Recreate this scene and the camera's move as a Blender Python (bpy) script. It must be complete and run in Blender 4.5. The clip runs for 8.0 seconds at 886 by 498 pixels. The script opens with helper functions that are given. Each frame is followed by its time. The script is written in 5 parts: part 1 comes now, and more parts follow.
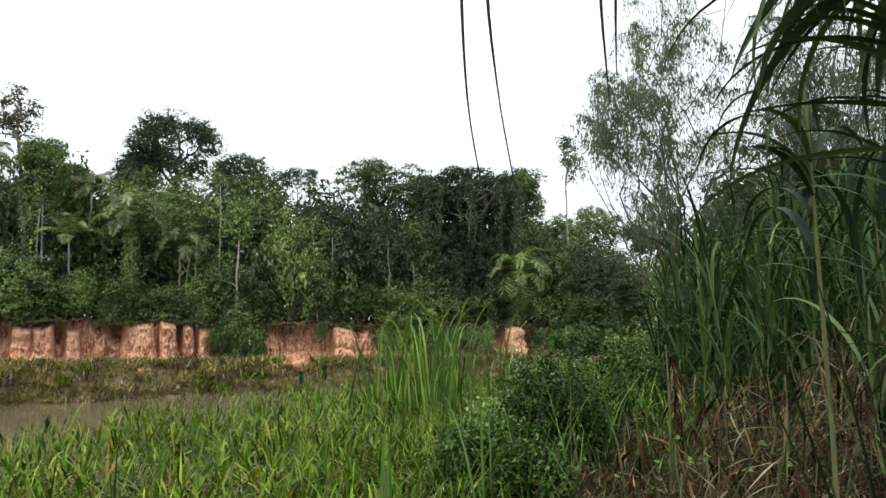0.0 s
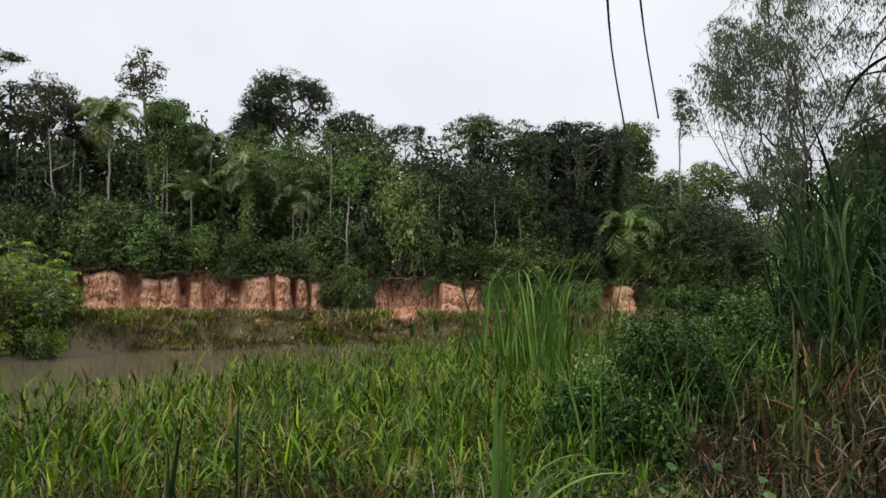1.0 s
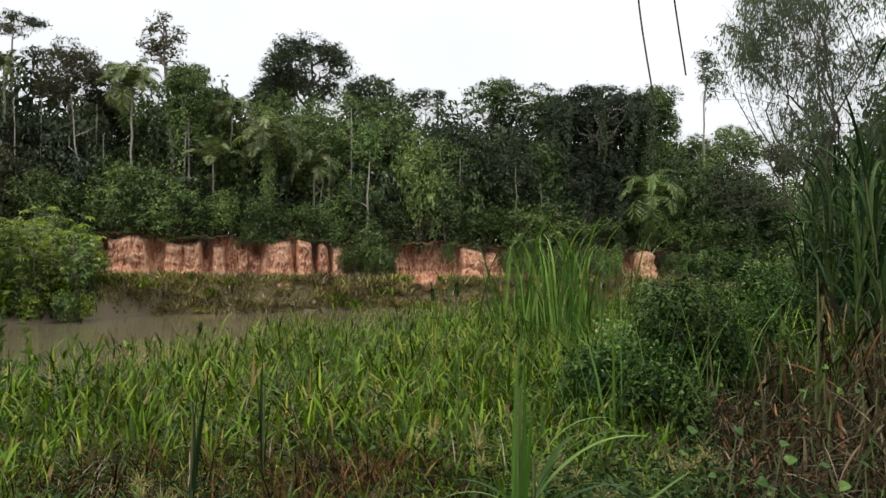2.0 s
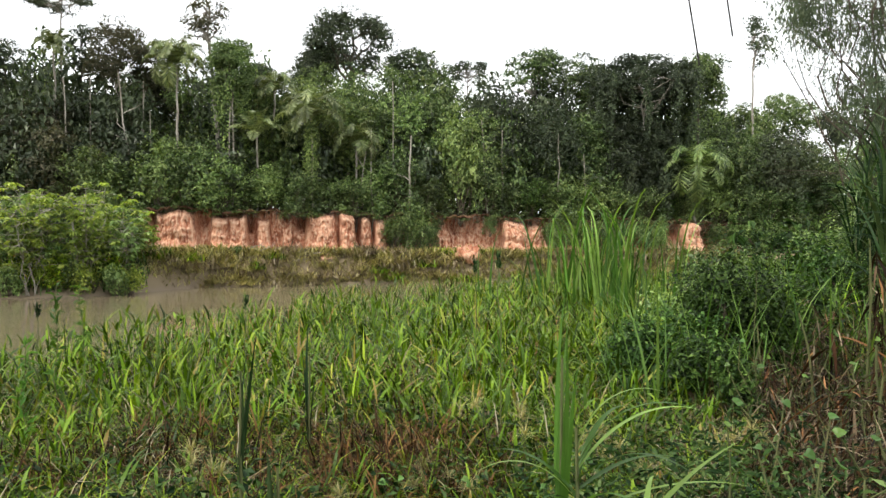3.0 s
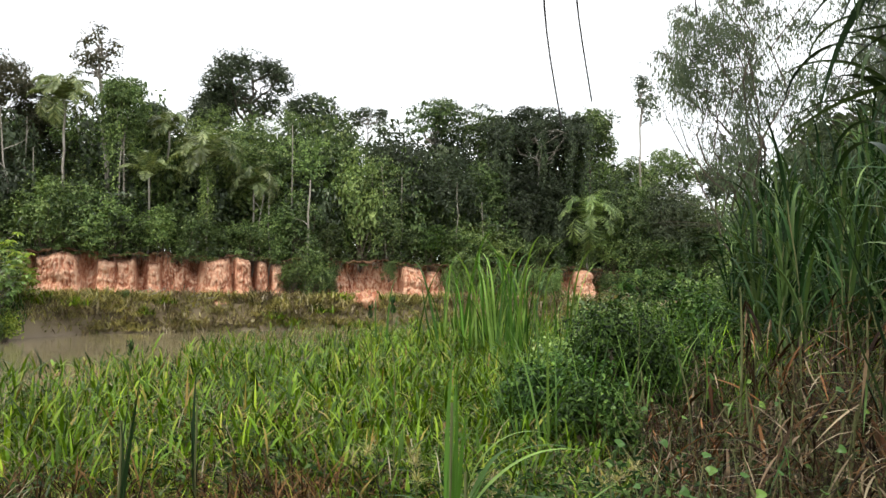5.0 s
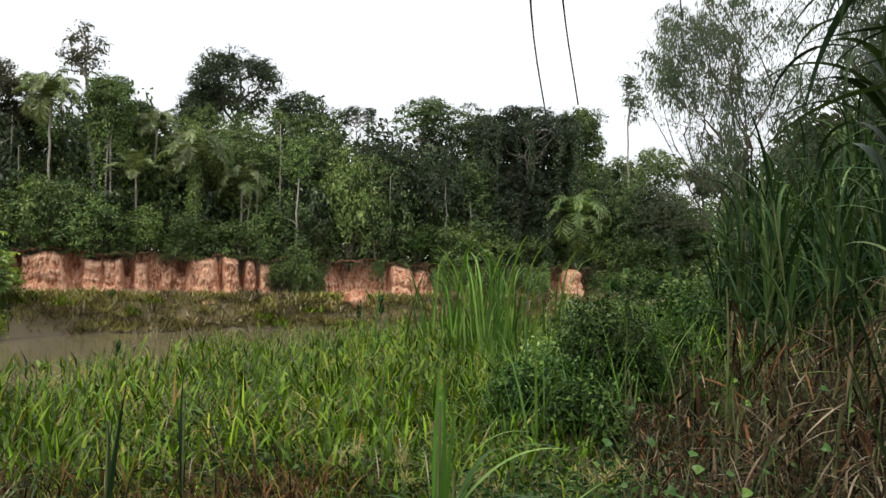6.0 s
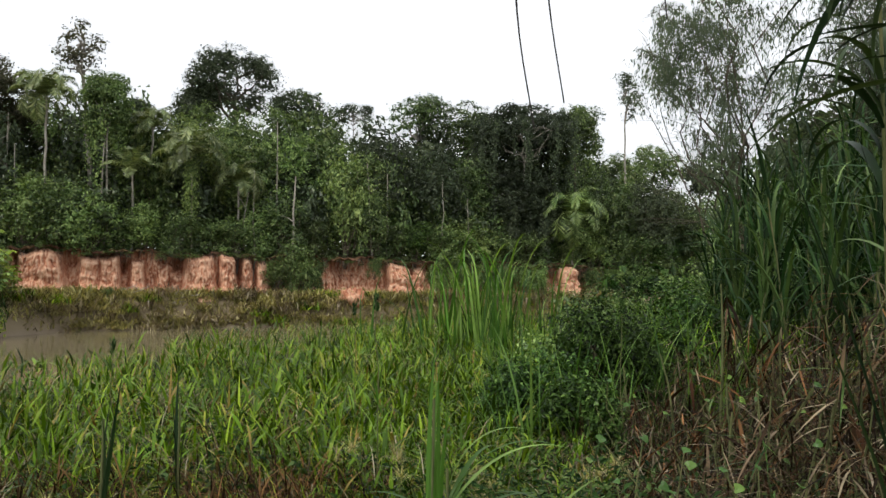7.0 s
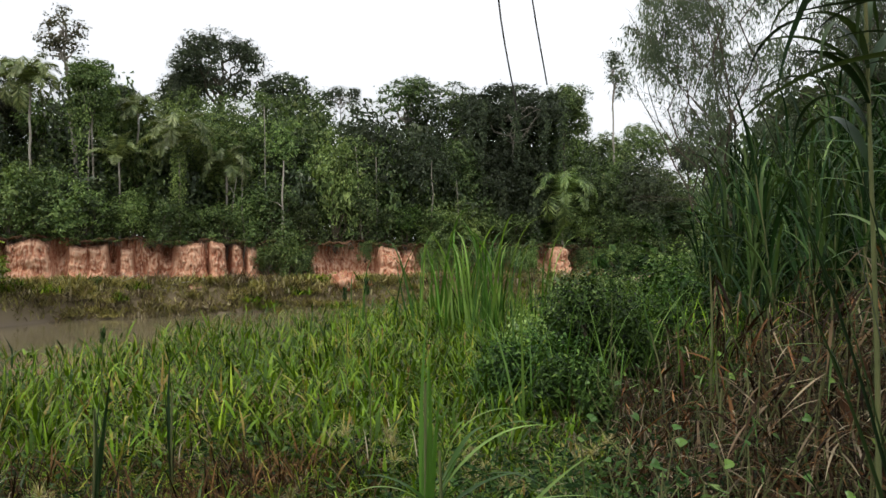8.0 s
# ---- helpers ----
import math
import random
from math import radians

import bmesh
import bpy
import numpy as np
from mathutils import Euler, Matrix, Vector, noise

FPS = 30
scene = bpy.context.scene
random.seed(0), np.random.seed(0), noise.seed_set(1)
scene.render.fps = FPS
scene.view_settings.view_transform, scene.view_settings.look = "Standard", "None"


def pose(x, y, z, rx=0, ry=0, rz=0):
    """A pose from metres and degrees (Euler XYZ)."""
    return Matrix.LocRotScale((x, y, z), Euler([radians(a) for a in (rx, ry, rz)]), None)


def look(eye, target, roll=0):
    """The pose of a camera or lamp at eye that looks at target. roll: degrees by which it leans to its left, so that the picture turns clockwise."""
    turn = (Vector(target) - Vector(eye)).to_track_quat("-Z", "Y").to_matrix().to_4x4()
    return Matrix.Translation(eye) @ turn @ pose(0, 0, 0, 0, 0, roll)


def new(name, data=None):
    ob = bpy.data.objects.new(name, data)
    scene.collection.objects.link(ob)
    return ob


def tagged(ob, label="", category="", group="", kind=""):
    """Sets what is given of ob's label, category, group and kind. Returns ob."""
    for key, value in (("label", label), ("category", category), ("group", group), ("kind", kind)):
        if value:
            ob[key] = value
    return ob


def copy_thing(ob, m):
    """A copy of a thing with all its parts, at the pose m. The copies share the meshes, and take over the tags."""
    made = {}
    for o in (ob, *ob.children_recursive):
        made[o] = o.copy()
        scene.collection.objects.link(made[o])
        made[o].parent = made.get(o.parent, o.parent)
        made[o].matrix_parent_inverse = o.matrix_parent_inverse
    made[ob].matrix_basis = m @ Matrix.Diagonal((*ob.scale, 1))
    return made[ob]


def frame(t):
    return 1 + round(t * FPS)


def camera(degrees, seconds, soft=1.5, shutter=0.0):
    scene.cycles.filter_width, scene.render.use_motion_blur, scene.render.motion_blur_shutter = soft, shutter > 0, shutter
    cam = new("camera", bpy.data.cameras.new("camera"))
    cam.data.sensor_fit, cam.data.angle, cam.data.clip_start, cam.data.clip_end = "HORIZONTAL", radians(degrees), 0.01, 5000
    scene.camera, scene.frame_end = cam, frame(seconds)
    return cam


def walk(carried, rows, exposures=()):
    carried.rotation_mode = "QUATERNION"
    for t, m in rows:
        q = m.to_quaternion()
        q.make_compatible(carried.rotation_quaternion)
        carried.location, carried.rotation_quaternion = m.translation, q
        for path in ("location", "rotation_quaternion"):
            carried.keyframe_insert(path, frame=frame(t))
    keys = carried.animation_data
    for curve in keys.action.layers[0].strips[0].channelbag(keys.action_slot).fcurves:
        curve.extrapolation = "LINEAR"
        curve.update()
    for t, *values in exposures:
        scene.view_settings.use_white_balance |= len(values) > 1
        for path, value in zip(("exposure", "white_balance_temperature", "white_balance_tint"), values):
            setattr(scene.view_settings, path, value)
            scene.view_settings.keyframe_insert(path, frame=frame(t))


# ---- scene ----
cam = camera(58.8, 8.0)
PATH = [
    (0, (-0.057, -0.413, 5.114), (-0.035, 1.576, 5.328), -1.1),
    (0.5, (-0.065, -0.368, 5.1), (-0.16, 1.622, 5.276), -0.7),
    (1, (-0.098, -0.344, 5.097), (-0.346, 1.638, 5.205), -0.1),
    (2.5, (-0.102, -0.341, 5.084), (-0.436, 1.631, 5.066), 0.0),
    (3, (-0.1, -0.343, 5.081), (-0.506, 1.615, 5.032), -0.3),
    (3.5, (-0.095, -0.353, 5.087), (-0.516, 1.602, 5.063), -0.7),
    (4, (-0.078, -0.365, 5.079), (-0.471, 1.596, 5.062), -0.5),
    (4.5, (-0.056, -0.385, 5.081), (-0.288, 1.601, 5.13), -0.2),
    (5, (-0.062, -0.388, 5.082), (-0.215, 1.605, 5.149), 0.2),
    (6.5, (-0.055, -0.398, 5.088), (-0.175, 1.597, 5.15), 0.1),
    (7, (-0.044, -0.403, 5.085), (-0.161, 1.593, 5.144), 0.1),
    (7.5, (-0.041, -0.402, 5.087), (-0.153, 1.594, 5.143), 0.1),
    (8, (-0.036, -0.396, 5.09), (-0.129, 1.602, 5.103), -1.0),
]
walk(cam, [(t, look(eye, target, roll)) for t, eye, target, roll in PATH],
     exposures=[(0, -0.68, 6250, 10), (0.5, -1.0, 6200, 10), (1.0, -1.2, 6250, 10), (2.5, -0.68, 6450, 10), (3.5, -0.05, 6500, 10), (4.5, -0.05, 6450, 10), (5.0, -0.35, 6400, 10), (6.5, -0.82, 6350, 10), (8.0, -0.91, 6350, 10)])

# ---- world and sun: bright, thinly overcast sky ----
world = bpy.data.worlds.new("sky")
scene.world = world
world.use_nodes = True
wn, wl = world.node_tree.nodes, world.node_tree.links
wn.clear()
sky = wn.new("ShaderNodeTexSky")
sky.sky_type, sky.sun_disc = "NISHITA", False
sky.sun_elevation, sky.sun_rotation = radians(56), radians(221)
sky.dust_density, sky.ozone_density = 3.0, 1.0
cloud = wn.new("ShaderNodeTexNoise")
cloud.inputs["Scale"].default_value, cloud.inputs["Detail"].default_value = 1.6, 5
cover = wn.new("ShaderNodeMapRange")
cover.inputs["From Min"].default_value, cover.inputs["From Max"].default_value = 0.3, 0.7
cover.inputs["To Min"].default_value, cover.inputs["To Max"].default_value = 0.72, 0.95
veil = wn.new("ShaderNodeMix")
veil.data_type = "RGBA"
veil.inputs[7].default_value = (15.6, 15.75, 16.0, 1)
bg, wout = wn.new("ShaderNodeBackground"), wn.new("ShaderNodeOutputWorld")
bg.inputs["Strength"].default_value = 0.145
wl.new(cloud.outputs["Fac"], cover.inputs["Value"])
wl.new(cover.outputs["Result"], veil.inputs[0])
wl.new(sky.outputs["Color"], veil.inputs[6])
wl.new(veil.outputs[2], bg.inputs["Color"])
wl.new(bg.outputs["Background"], wout.inputs["Surface"])

sun = new("sun", bpy.data.lights.new("sun", "SUN"))
sun.data.energy, sun.data.angle, sun.data.color = 3.9, radians(12), (1.0, 0.94, 0.84)
sun.matrix_world = look((-35, -40, 80), (0, 0, 0))


# ---- materials ----
def material(name, rough=0.6, spec=0.4):
    m = bpy.data.materials.new(name)
    m.use_nodes = True
    n, l = m.node_tree.nodes, m.node_tree.links
    p = n["Principled BSDF"]
    p.inputs["Roughness"].default_value = rough
    p.inputs["Specular IOR Level"].default_value = spec
    return m, n, l, p


def ramp(n, stops):
    r = n.new("ShaderNodeValToRGB")
    while len(r.color_ramp.elements) < len(stops):
        r.color_ramp.elements.new(0.5)
    for e, (at, c) in zip(r.color_ramp.elements, stops):
        e.position, e.color = at, (*c, 1)
    return r


def leaf_material(name, stops, through_light=0.3, rough=0.5, patch=3.0, spec=0.35):
    """Leaf: a colour for each leaf, a shift for each plant, broad patches, fine veins, some light let through."""
    m, n, l, p = material(name, rough, spec)
    geo, info = n.new("ShaderNodeNewGeometry"), n.new("ShaderNodeObjectInfo")
    r = ramp(n, stops)
    spread, turn = n.new("ShaderNodeMath"), n.new("ShaderNodeMath")
    spread.operation, turn.operation = "ADD", "FRACT"
    l.new(geo.outputs["Random Per Island"], spread.inputs[0])
    l.new(info.outputs["Random"], spread.inputs[1])
    l.new(spread.outputs[0], turn.inputs[0])
    l.new(turn.outputs[0], r.inputs["Fac"])
    tex = n.new("ShaderNodeTexNoise")
    tex.inputs["Scale"].default_value, tex.inputs["Detail"].default_value = 1.0 / patch, 3
    l.new(geo.outputs["Position"], tex.inputs["Vector"])
    hsv = n.new("ShaderNodeHueSaturation")
    val = n.new("ShaderNodeMapRange")
    val.inputs["From Min"].default_value, val.inputs["From Max"].default_value = 0.3, 0.7
    val.inputs["To Min"].default_value, val.inputs["To Max"].default_value = 0.7, 1.35
    l.new(tex.outputs["Fac"], val.inputs["Value"])
    own = n.new("ShaderNodeMapRange")
    own.inputs["To Min"].default_value, own.inputs["To Max"].default_value = 0.488, 0.508
    l.new(info.outputs["Random"], own.inputs["Value"])
    l.new(own.outputs["Result"], hsv.inputs["Hue"])
    mine = n.new("ShaderNodeMath")
    mine.operation = "MULTIPLY_ADD"
    mine.inputs[1].default_value, mine.inputs[2].default_value = 437.0, 0.3
    frac = n.new("ShaderNodeMath")
    frac.operation = "FRACT"
    l.new(info.outputs["Random"], mine.inputs[0])
    l.new(mine.outputs[0], frac.inputs[0])
    shade = n.new("ShaderNodeMapRange")
    shade.inputs["To Min"].default_value, shade.inputs["To Max"].default_value = 0.68, 1.38
    l.new(frac.outputs[0], shade.inputs["Value"])
    both = n.new("ShaderNodeMath")
    both.operation = "MULTIPLY"
    l.new(val.outputs["Result"], both.inputs[0])
    l.new(shade.outputs["Result"], both.inputs[1])
    l.new(both.outputs[0], hsv.inputs["Value"])
    l.new(r.outputs["Color"], hsv.inputs["Color"])
    l.new(hsv.outputs["Color"], p.inputs["Base Color"])
    thin = n.new("ShaderNodeBsdfTranslucent")
    warm = n.new("ShaderNodeMix")
    warm.data_type, warm.blend_type = "RGBA", "MULTIPLY"
    warm.inputs[0].default_value = 1.0
    warm.inputs[7].default_value = (1.5, 1.5, 0.6, 1)
    l.new(hsv.outputs["Color"], warm.inputs[6])
    l.new(warm.outputs[2], thin.inputs["Color"])
    mix = n.new("ShaderNodeMixShader")
    mix.inputs["Fac"].default_value = through_light
    l.new(p.outputs["BSDF"], mix.inputs[1])
    l.new(thin.outputs["BSDF"], mix.inputs[2])
    l.new(mix.outputs["Shader"], n["Material Output"].inputs["Surface"])
    return m


def rough_material(name, stops, scale, stretch=(1, 1, 1), rough=0.85, bump=0.3, fine=6.0, spec=0.2):
    """Bark, clay, earth: noise at two scales for colour and relief."""
    m, n, l, p = material(name, rough, spec)
    geo = n.new("ShaderNodeNewGeometry")
    place = n.new("ShaderNodeMapping")
    place.inputs["Scale"].default_value = stretch
    l.new(geo.outputs["Position"], place.inputs["Vector"])
    a, b = n.new("ShaderNodeTexNoise"), n.new("ShaderNodeTexNoise")
    a.inputs["Scale"].default_value, a.inputs["Detail"].default_value, a.inputs["Roughness"].default_value = scale, 6, 0.6
    b.inputs["Scale"].default_value, b.inputs["Detail"].default_value = scale * fine, 5
    add = n.new("ShaderNodeMix")
    add.inputs[0].default_value = 0.4
    for t, i in ((a, 2), (b, 3)):
        l.new(place.outputs["Vector"], t.inputs["Vector"])
        l.new(t.outputs["Fac"], add.inputs[i])
    r = ramp(n, stops)
    l.new(add.outputs[0], r.inputs["Fac"])
    l.new(r.outputs["Color"], p.inputs["Base Color"])
    bp = n.new("ShaderNodeBump")
    bp.inputs["Strength"].default_value, bp.inputs["Distance"].default_value = bump, 0.3 / scale
    l.new(add.outputs[0], bp.inputs["Height"])
    l.new(bp.outputs["Normal"], p.inputs["Normal"])
    return m


FOREST = leaf_material("forest_leaf", [(0.0, (0.019, 0.035, 0.011)), (0.45, (0.066, 0.112, 0.032)), (0.85, (0.147, 0.212, 0.066)), (1.0, (0.247, 0.289, 0.125))], 0.14, 0.42)
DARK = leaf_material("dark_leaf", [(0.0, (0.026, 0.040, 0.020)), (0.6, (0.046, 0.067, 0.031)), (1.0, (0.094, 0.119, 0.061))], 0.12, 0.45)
BROWNISH = leaf_material("brown_green_leaf", [(0.0, (0.034, 0.039, 0.017)), (0.6, (0.065, 0.069, 0.034)), (1.0, (0.120, 0.103, 0.065))], 0.2)
LIME = leaf_material("lime_leaf", [(0.0, (0.073, 0.120, 0.019)), (0.5, (0.200, 0.278, 0.044)), (1.0, (0.378, 0.440, 0.105))], 0.34)
VINE = leaf_material("creeper_leaf", [(0.0, (0.040, 0.072, 0.021)), (0.5, (0.118, 0.186, 0.052)), (1.0, (0.260, 0.338, 0.120))], 0.2, 0.42)
PALM = leaf_material("palm_leaflet", [(0.0, (0.07, 0.095, 0.035)), (0.6, (0.13, 0.17, 0.065)), (1.0, (0.27, 0.30, 0.14))], 0.22, 0.4)
WILLOW = leaf_material("willow_leaf", [(0.0, (0.049, 0.071, 0.045)), (0.6, (0.086, 0.118, 0.077)), (1.0, (0.150, 0.179, 0.126))], 0.42)
OLIVE = leaf_material("olive_scrub_leaf", [(0.0, (0.102, 0.092, 0.036)), (0.4, (0.235, 0.219, 0.087)), (0.8, (0.347, 0.316, 0.138)), (1.0, (0.490, 0.418, 0.245))], 0.25, 0.55, 2.0, 0.2)
STRAW = leaf_material("straw_blade", [(0.0, (0.065, 0.050, 0.031)), (0.5, (0.182, 0.143, 0.088)), (1.0, (0.365, 0.314, 0.227))], 0.2, 0.6, 2.0, 0.2)
GRASS = leaf_material("grass_blade", [(0.0, (0.018, 0.038, 0.002)), (0.3, (0.056, 0.108, 0.005)), (0.7, (0.140, 0.246, 0.008)), (0.92, (0.27, 0.375, 0.028)), (0.97, (0.34, 0.255, 0.07)), (1.0, (0.15, 0.072, 0.020))], 0.12, 0.45, 0.9, 0.16)
REED = leaf_material("reed_blade", [(0.0, (0.022, 0.060, 0.011)), (0.5, (0.085, 0.178, 0.027)), (1.0, (0.205, 0.323, 0.081))], 0.3, 0.42, 1.0, 0.2)
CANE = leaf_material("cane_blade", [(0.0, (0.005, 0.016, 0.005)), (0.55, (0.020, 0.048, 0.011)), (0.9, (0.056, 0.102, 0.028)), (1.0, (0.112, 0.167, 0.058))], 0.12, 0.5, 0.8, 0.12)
# Shaded copy of the cane leaf: the near canes' backlit darkness put into colour.
SHADECANE = leaf_material("shaded_cane_blade", [(0.0, (0.007, 0.017, 0.007)), (0.55, (0.019, 0.040, 0.012)), (1.0, (0.050, 0.083, 0.030))], 0.10, 0.45, 0.8, 0.14)
DRY = leaf_material("dry_blade", [(0.0, (0.006, 0.004, 0.002)), (0.55, (0.027, 0.017, 0.009)), (0.85, (0.085, 0.058, 0.032)), (1.0, (0.32, 0.26, 0.17))], 0.08, 0.7, 0.6, 0.08)
RUST = leaf_material("rust_blade", [(0.0, (0.008, 0.005, 0.003)), (0.6, (0.045, 0.023, 0.010)), (1.0, (0.20, 0.105, 0.042))], 0.08, 0.7, 0.6, 0.06)
HERB = leaf_material("herb_leaf", [(0.0, (0.005, 0.013, 0.003)), (0.5, (0.026, 0.060, 0.011)), (0.85, (0.060, 0.118, 0.024)), (1.0, (0.13, 0.215, 0.050))], 0.15, 0.45, 0.8, 0.2)
HEART = leaf_material("heart_leaf", [(0.0, (0.052, 0.129, 0.022)), (0.7, (0.103, 0.206, 0.039)), (1.0, (0.138, 0.232, 0.043))], 0.3, 0.4, 0.3)
BARK = rough_material("pale_bark", [(0.3, (0.138, 0.121, 0.092)), (0.5, (0.310, 0.282, 0.236)), (0.7, (0.529, 0.494, 0.437))], 1.2, (1.150, 1.150, 0.287))
# Hanging leaves seen against the sky: their backlit near-black is put into the colour.
TIP = rough_material("backlit_leaf_tip", [(0.3, (0.022, 0.020, 0.020)), (0.7, (0.06, 0.055, 0.05))], 8, rough=0.6)
WOOD = rough_material("brown_bark", [(0.3, (0.044, 0.035, 0.025)), (0.5, (0.106, 0.084, 0.062)), (0.7, (0.211, 0.176, 0.132))], 1.5, (0.880, 0.880, 0.220))
STALK = rough_material("cane_stalk", [(0.3, (0.06, 0.08, 0.03)), (0.55, (0.12, 0.13, 0.05)), (0.75, (0.22, 0.17, 0.09))], 9, (1, 1, 0.2))
CLAY = rough_material("red_clay", [(0.32, (0.135, 0.041, 0.023)), (0.45, (0.360, 0.140, 0.077)), (0.55, (0.549, 0.279, 0.167)), (0.66, (0.684, 0.450, 0.310))], 1.1, (1, 1, 0.22), 0.95, 0.45, 4)
TURF = rough_material("root_turf", [(0.3, (0.05, 0.025, 0.016)), (0.5, (0.13, 0.065, 0.04)), (0.65, (0.16, 0.13, 0.05)), (0.8, (0.10, 0.14, 0.03))], 1.6)
cn, cl = CLAY.node_tree.nodes, CLAY.node_tree.links
# Pointiness pales the ridges: dry clay, plus groove shading put into the colour.
ridge_geo, dry, pale = cn.new("ShaderNodeNewGeometry"), cn.new("ShaderNodeMapRange"), cn.new("ShaderNodeMix")
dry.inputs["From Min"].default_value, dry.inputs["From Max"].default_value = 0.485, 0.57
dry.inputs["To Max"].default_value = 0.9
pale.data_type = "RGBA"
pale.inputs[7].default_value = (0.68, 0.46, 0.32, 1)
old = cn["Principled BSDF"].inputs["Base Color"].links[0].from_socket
cl.new(ridge_geo.outputs["Pointiness"], dry.inputs["Value"])
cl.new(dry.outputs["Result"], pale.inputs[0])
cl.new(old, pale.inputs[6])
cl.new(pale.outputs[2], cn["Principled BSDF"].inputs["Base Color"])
EARTH = rough_material("leafy_earth", [(0.3, (0.022, 0.017, 0.011)), (0.5, (0.06, 0.045, 0.03)), (0.65, (0.055, 0.06, 0.022)), (0.8, (0.13, 0.10, 0.065))], 0.7, fine=12)
en, el = EARTH.node_tree.nodes, EARTH.node_tree.links
epos, exyz, enoise, eadd, elow, ewet = (en.new(k) for k in ("ShaderNodeNewGeometry", "ShaderNodeSeparateXYZ", "ShaderNodeTexNoise", "ShaderNodeMath", "ShaderNodeMapRange", "ShaderNodeMix"))
enoise.inputs["Scale"].default_value, enoise.inputs["Detail"].default_value = 0.9, 5
eadd.operation = "ADD"
elow.inputs["From Min"].default_value, elow.inputs["From Max"].default_value = 0.65, 1.25
ewet.data_type = "RGBA"
ewet.inputs[6].default_value = (0.20, 0.158, 0.11, 1)
eold = en["Principled BSDF"].inputs["Base Color"].links[0].from_socket
el.new(epos.outputs["Position"], exyz.inputs[0])
el.new(epos.outputs["Position"], enoise.inputs["Vector"])
el.new(exyz.outputs["Z"], eadd.inputs[0])
el.new(enoise.outputs["Fac"], eadd.inputs[1])
el.new(eadd.outputs[0], elow.inputs["Value"])
el.new(elow.outputs["Result"], ewet.inputs[0])
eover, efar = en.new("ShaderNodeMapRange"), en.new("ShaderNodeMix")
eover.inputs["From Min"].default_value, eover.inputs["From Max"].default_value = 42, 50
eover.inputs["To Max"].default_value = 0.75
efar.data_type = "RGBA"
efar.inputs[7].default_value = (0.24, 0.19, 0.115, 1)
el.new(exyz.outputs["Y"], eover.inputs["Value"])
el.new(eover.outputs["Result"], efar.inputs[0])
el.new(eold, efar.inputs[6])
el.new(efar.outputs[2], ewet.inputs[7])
el.new(ewet.outputs[2], en["Principled BSDF"].inputs["Base Color"])

RIVER, rn, rl, rp = material("muddy_water", 0.09, 0.5)
rgeo, rtex, rmap, rbump = rn.new("ShaderNodeNewGeometry"), rn.new("ShaderNodeTexNoise"), rn.new("ShaderNodeMapping"), rn.new("ShaderNodeBump")
rmap.inputs["Scale"].default_value = (0.35, 1.1, 1)
rmap.inputs["Rotation"].default_value = (0, 0, -0.44)
rtex.inputs["Scale"].default_value, rtex.inputs["Detail"].default_value = 1.3, 4
rbump.inputs["Strength"].default_value, rbump.inputs["Distance"].default_value = 0.12, 0.08
rcol = ramp(rn, [(0.3, (0.155, 0.130, 0.080)), (0.7, (0.20, 0.168, 0.105))])
rl.new(rgeo.outputs["Position"], rmap.inputs["Vector"])
rl.new(rmap.outputs["Vector"], rtex.inputs["Vector"])
rl.new(rtex.outputs["Fac"], rbump.inputs["Height"])
rl.new(rtex.outputs["Fac"], rcol.inputs["Fac"])
rl.new(rcol.outputs["Color"], rp.inputs["Base Color"])
rl.new(rbump.outputs["Normal"], rp.inputs["Normal"])


# ---- mesh helpers ----
def mesh_of(name, V, Q, mat, smooth=False):
    """A mesh from vertices (n, 3) and four-cornered faces (m, 4)."""
    V, Q = np.asarray(V, np.float32).reshape(-1, 3), np.asarray(Q, np.int32).reshape(-1, 4)
    me = bpy.data.meshes.new(name)
    me.vertices.add(len(V))
    me.vertices.foreach_set("co", V.ravel())
    me.loops.add(Q.size)
    me.loops.foreach_set("vertex_index", Q.ravel())
    me.polygons.add(len(Q))
    me.polygons.foreach_set("loop_start", np.arange(0, Q.size, 4, dtype=np.int32))
    me.polygons.foreach_set("use_smooth", np.full(len(Q), smooth))
    me.materials.append(mat)
    me.update(calc_edges=True)
    return me


def part(name, me, parent, label="", m=None):
    ob = new(name, me)
    ob.parent = parent
    if m is not None:
        ob.matrix_basis = m
    return tagged(ob, label)


def thing(name, x, y, z, label, category, group="", kind="", turn=0):
    ob = new(name)
    ob.empty_display_size = 0.2
    ob.matrix_basis = pose(x, y, z, 0, 0, turn)
    return tagged(ob, label, category, group, kind)


def unit(A):
    return A / np.maximum(np.linalg.norm(A, axis=-1, keepdims=True), 1e-9)


def leaves(P, D, N, L, W, fold=0.25, sag=0.15):
    """Folded, pointed leaves: base P, direction D, normal N, length L, width W."""
    n = len(P)
    D, L, W = unit(D), np.broadcast_to(L, (n,))[:, None], np.broadcast_to(W, (n,))[:, None]
    side = unit(np.cross(D, N))
    N = np.cross(side, D)
    mid = P + D * L * 0.45
    V = np.stack([P, mid - side * W / 2 + N * W * fold, P + D * L - N * L * sag, mid + side * W / 2 + N * W * fold], 1)
    return V.reshape(-1, 3), np.arange(4 * n).reshape(-1, 4)


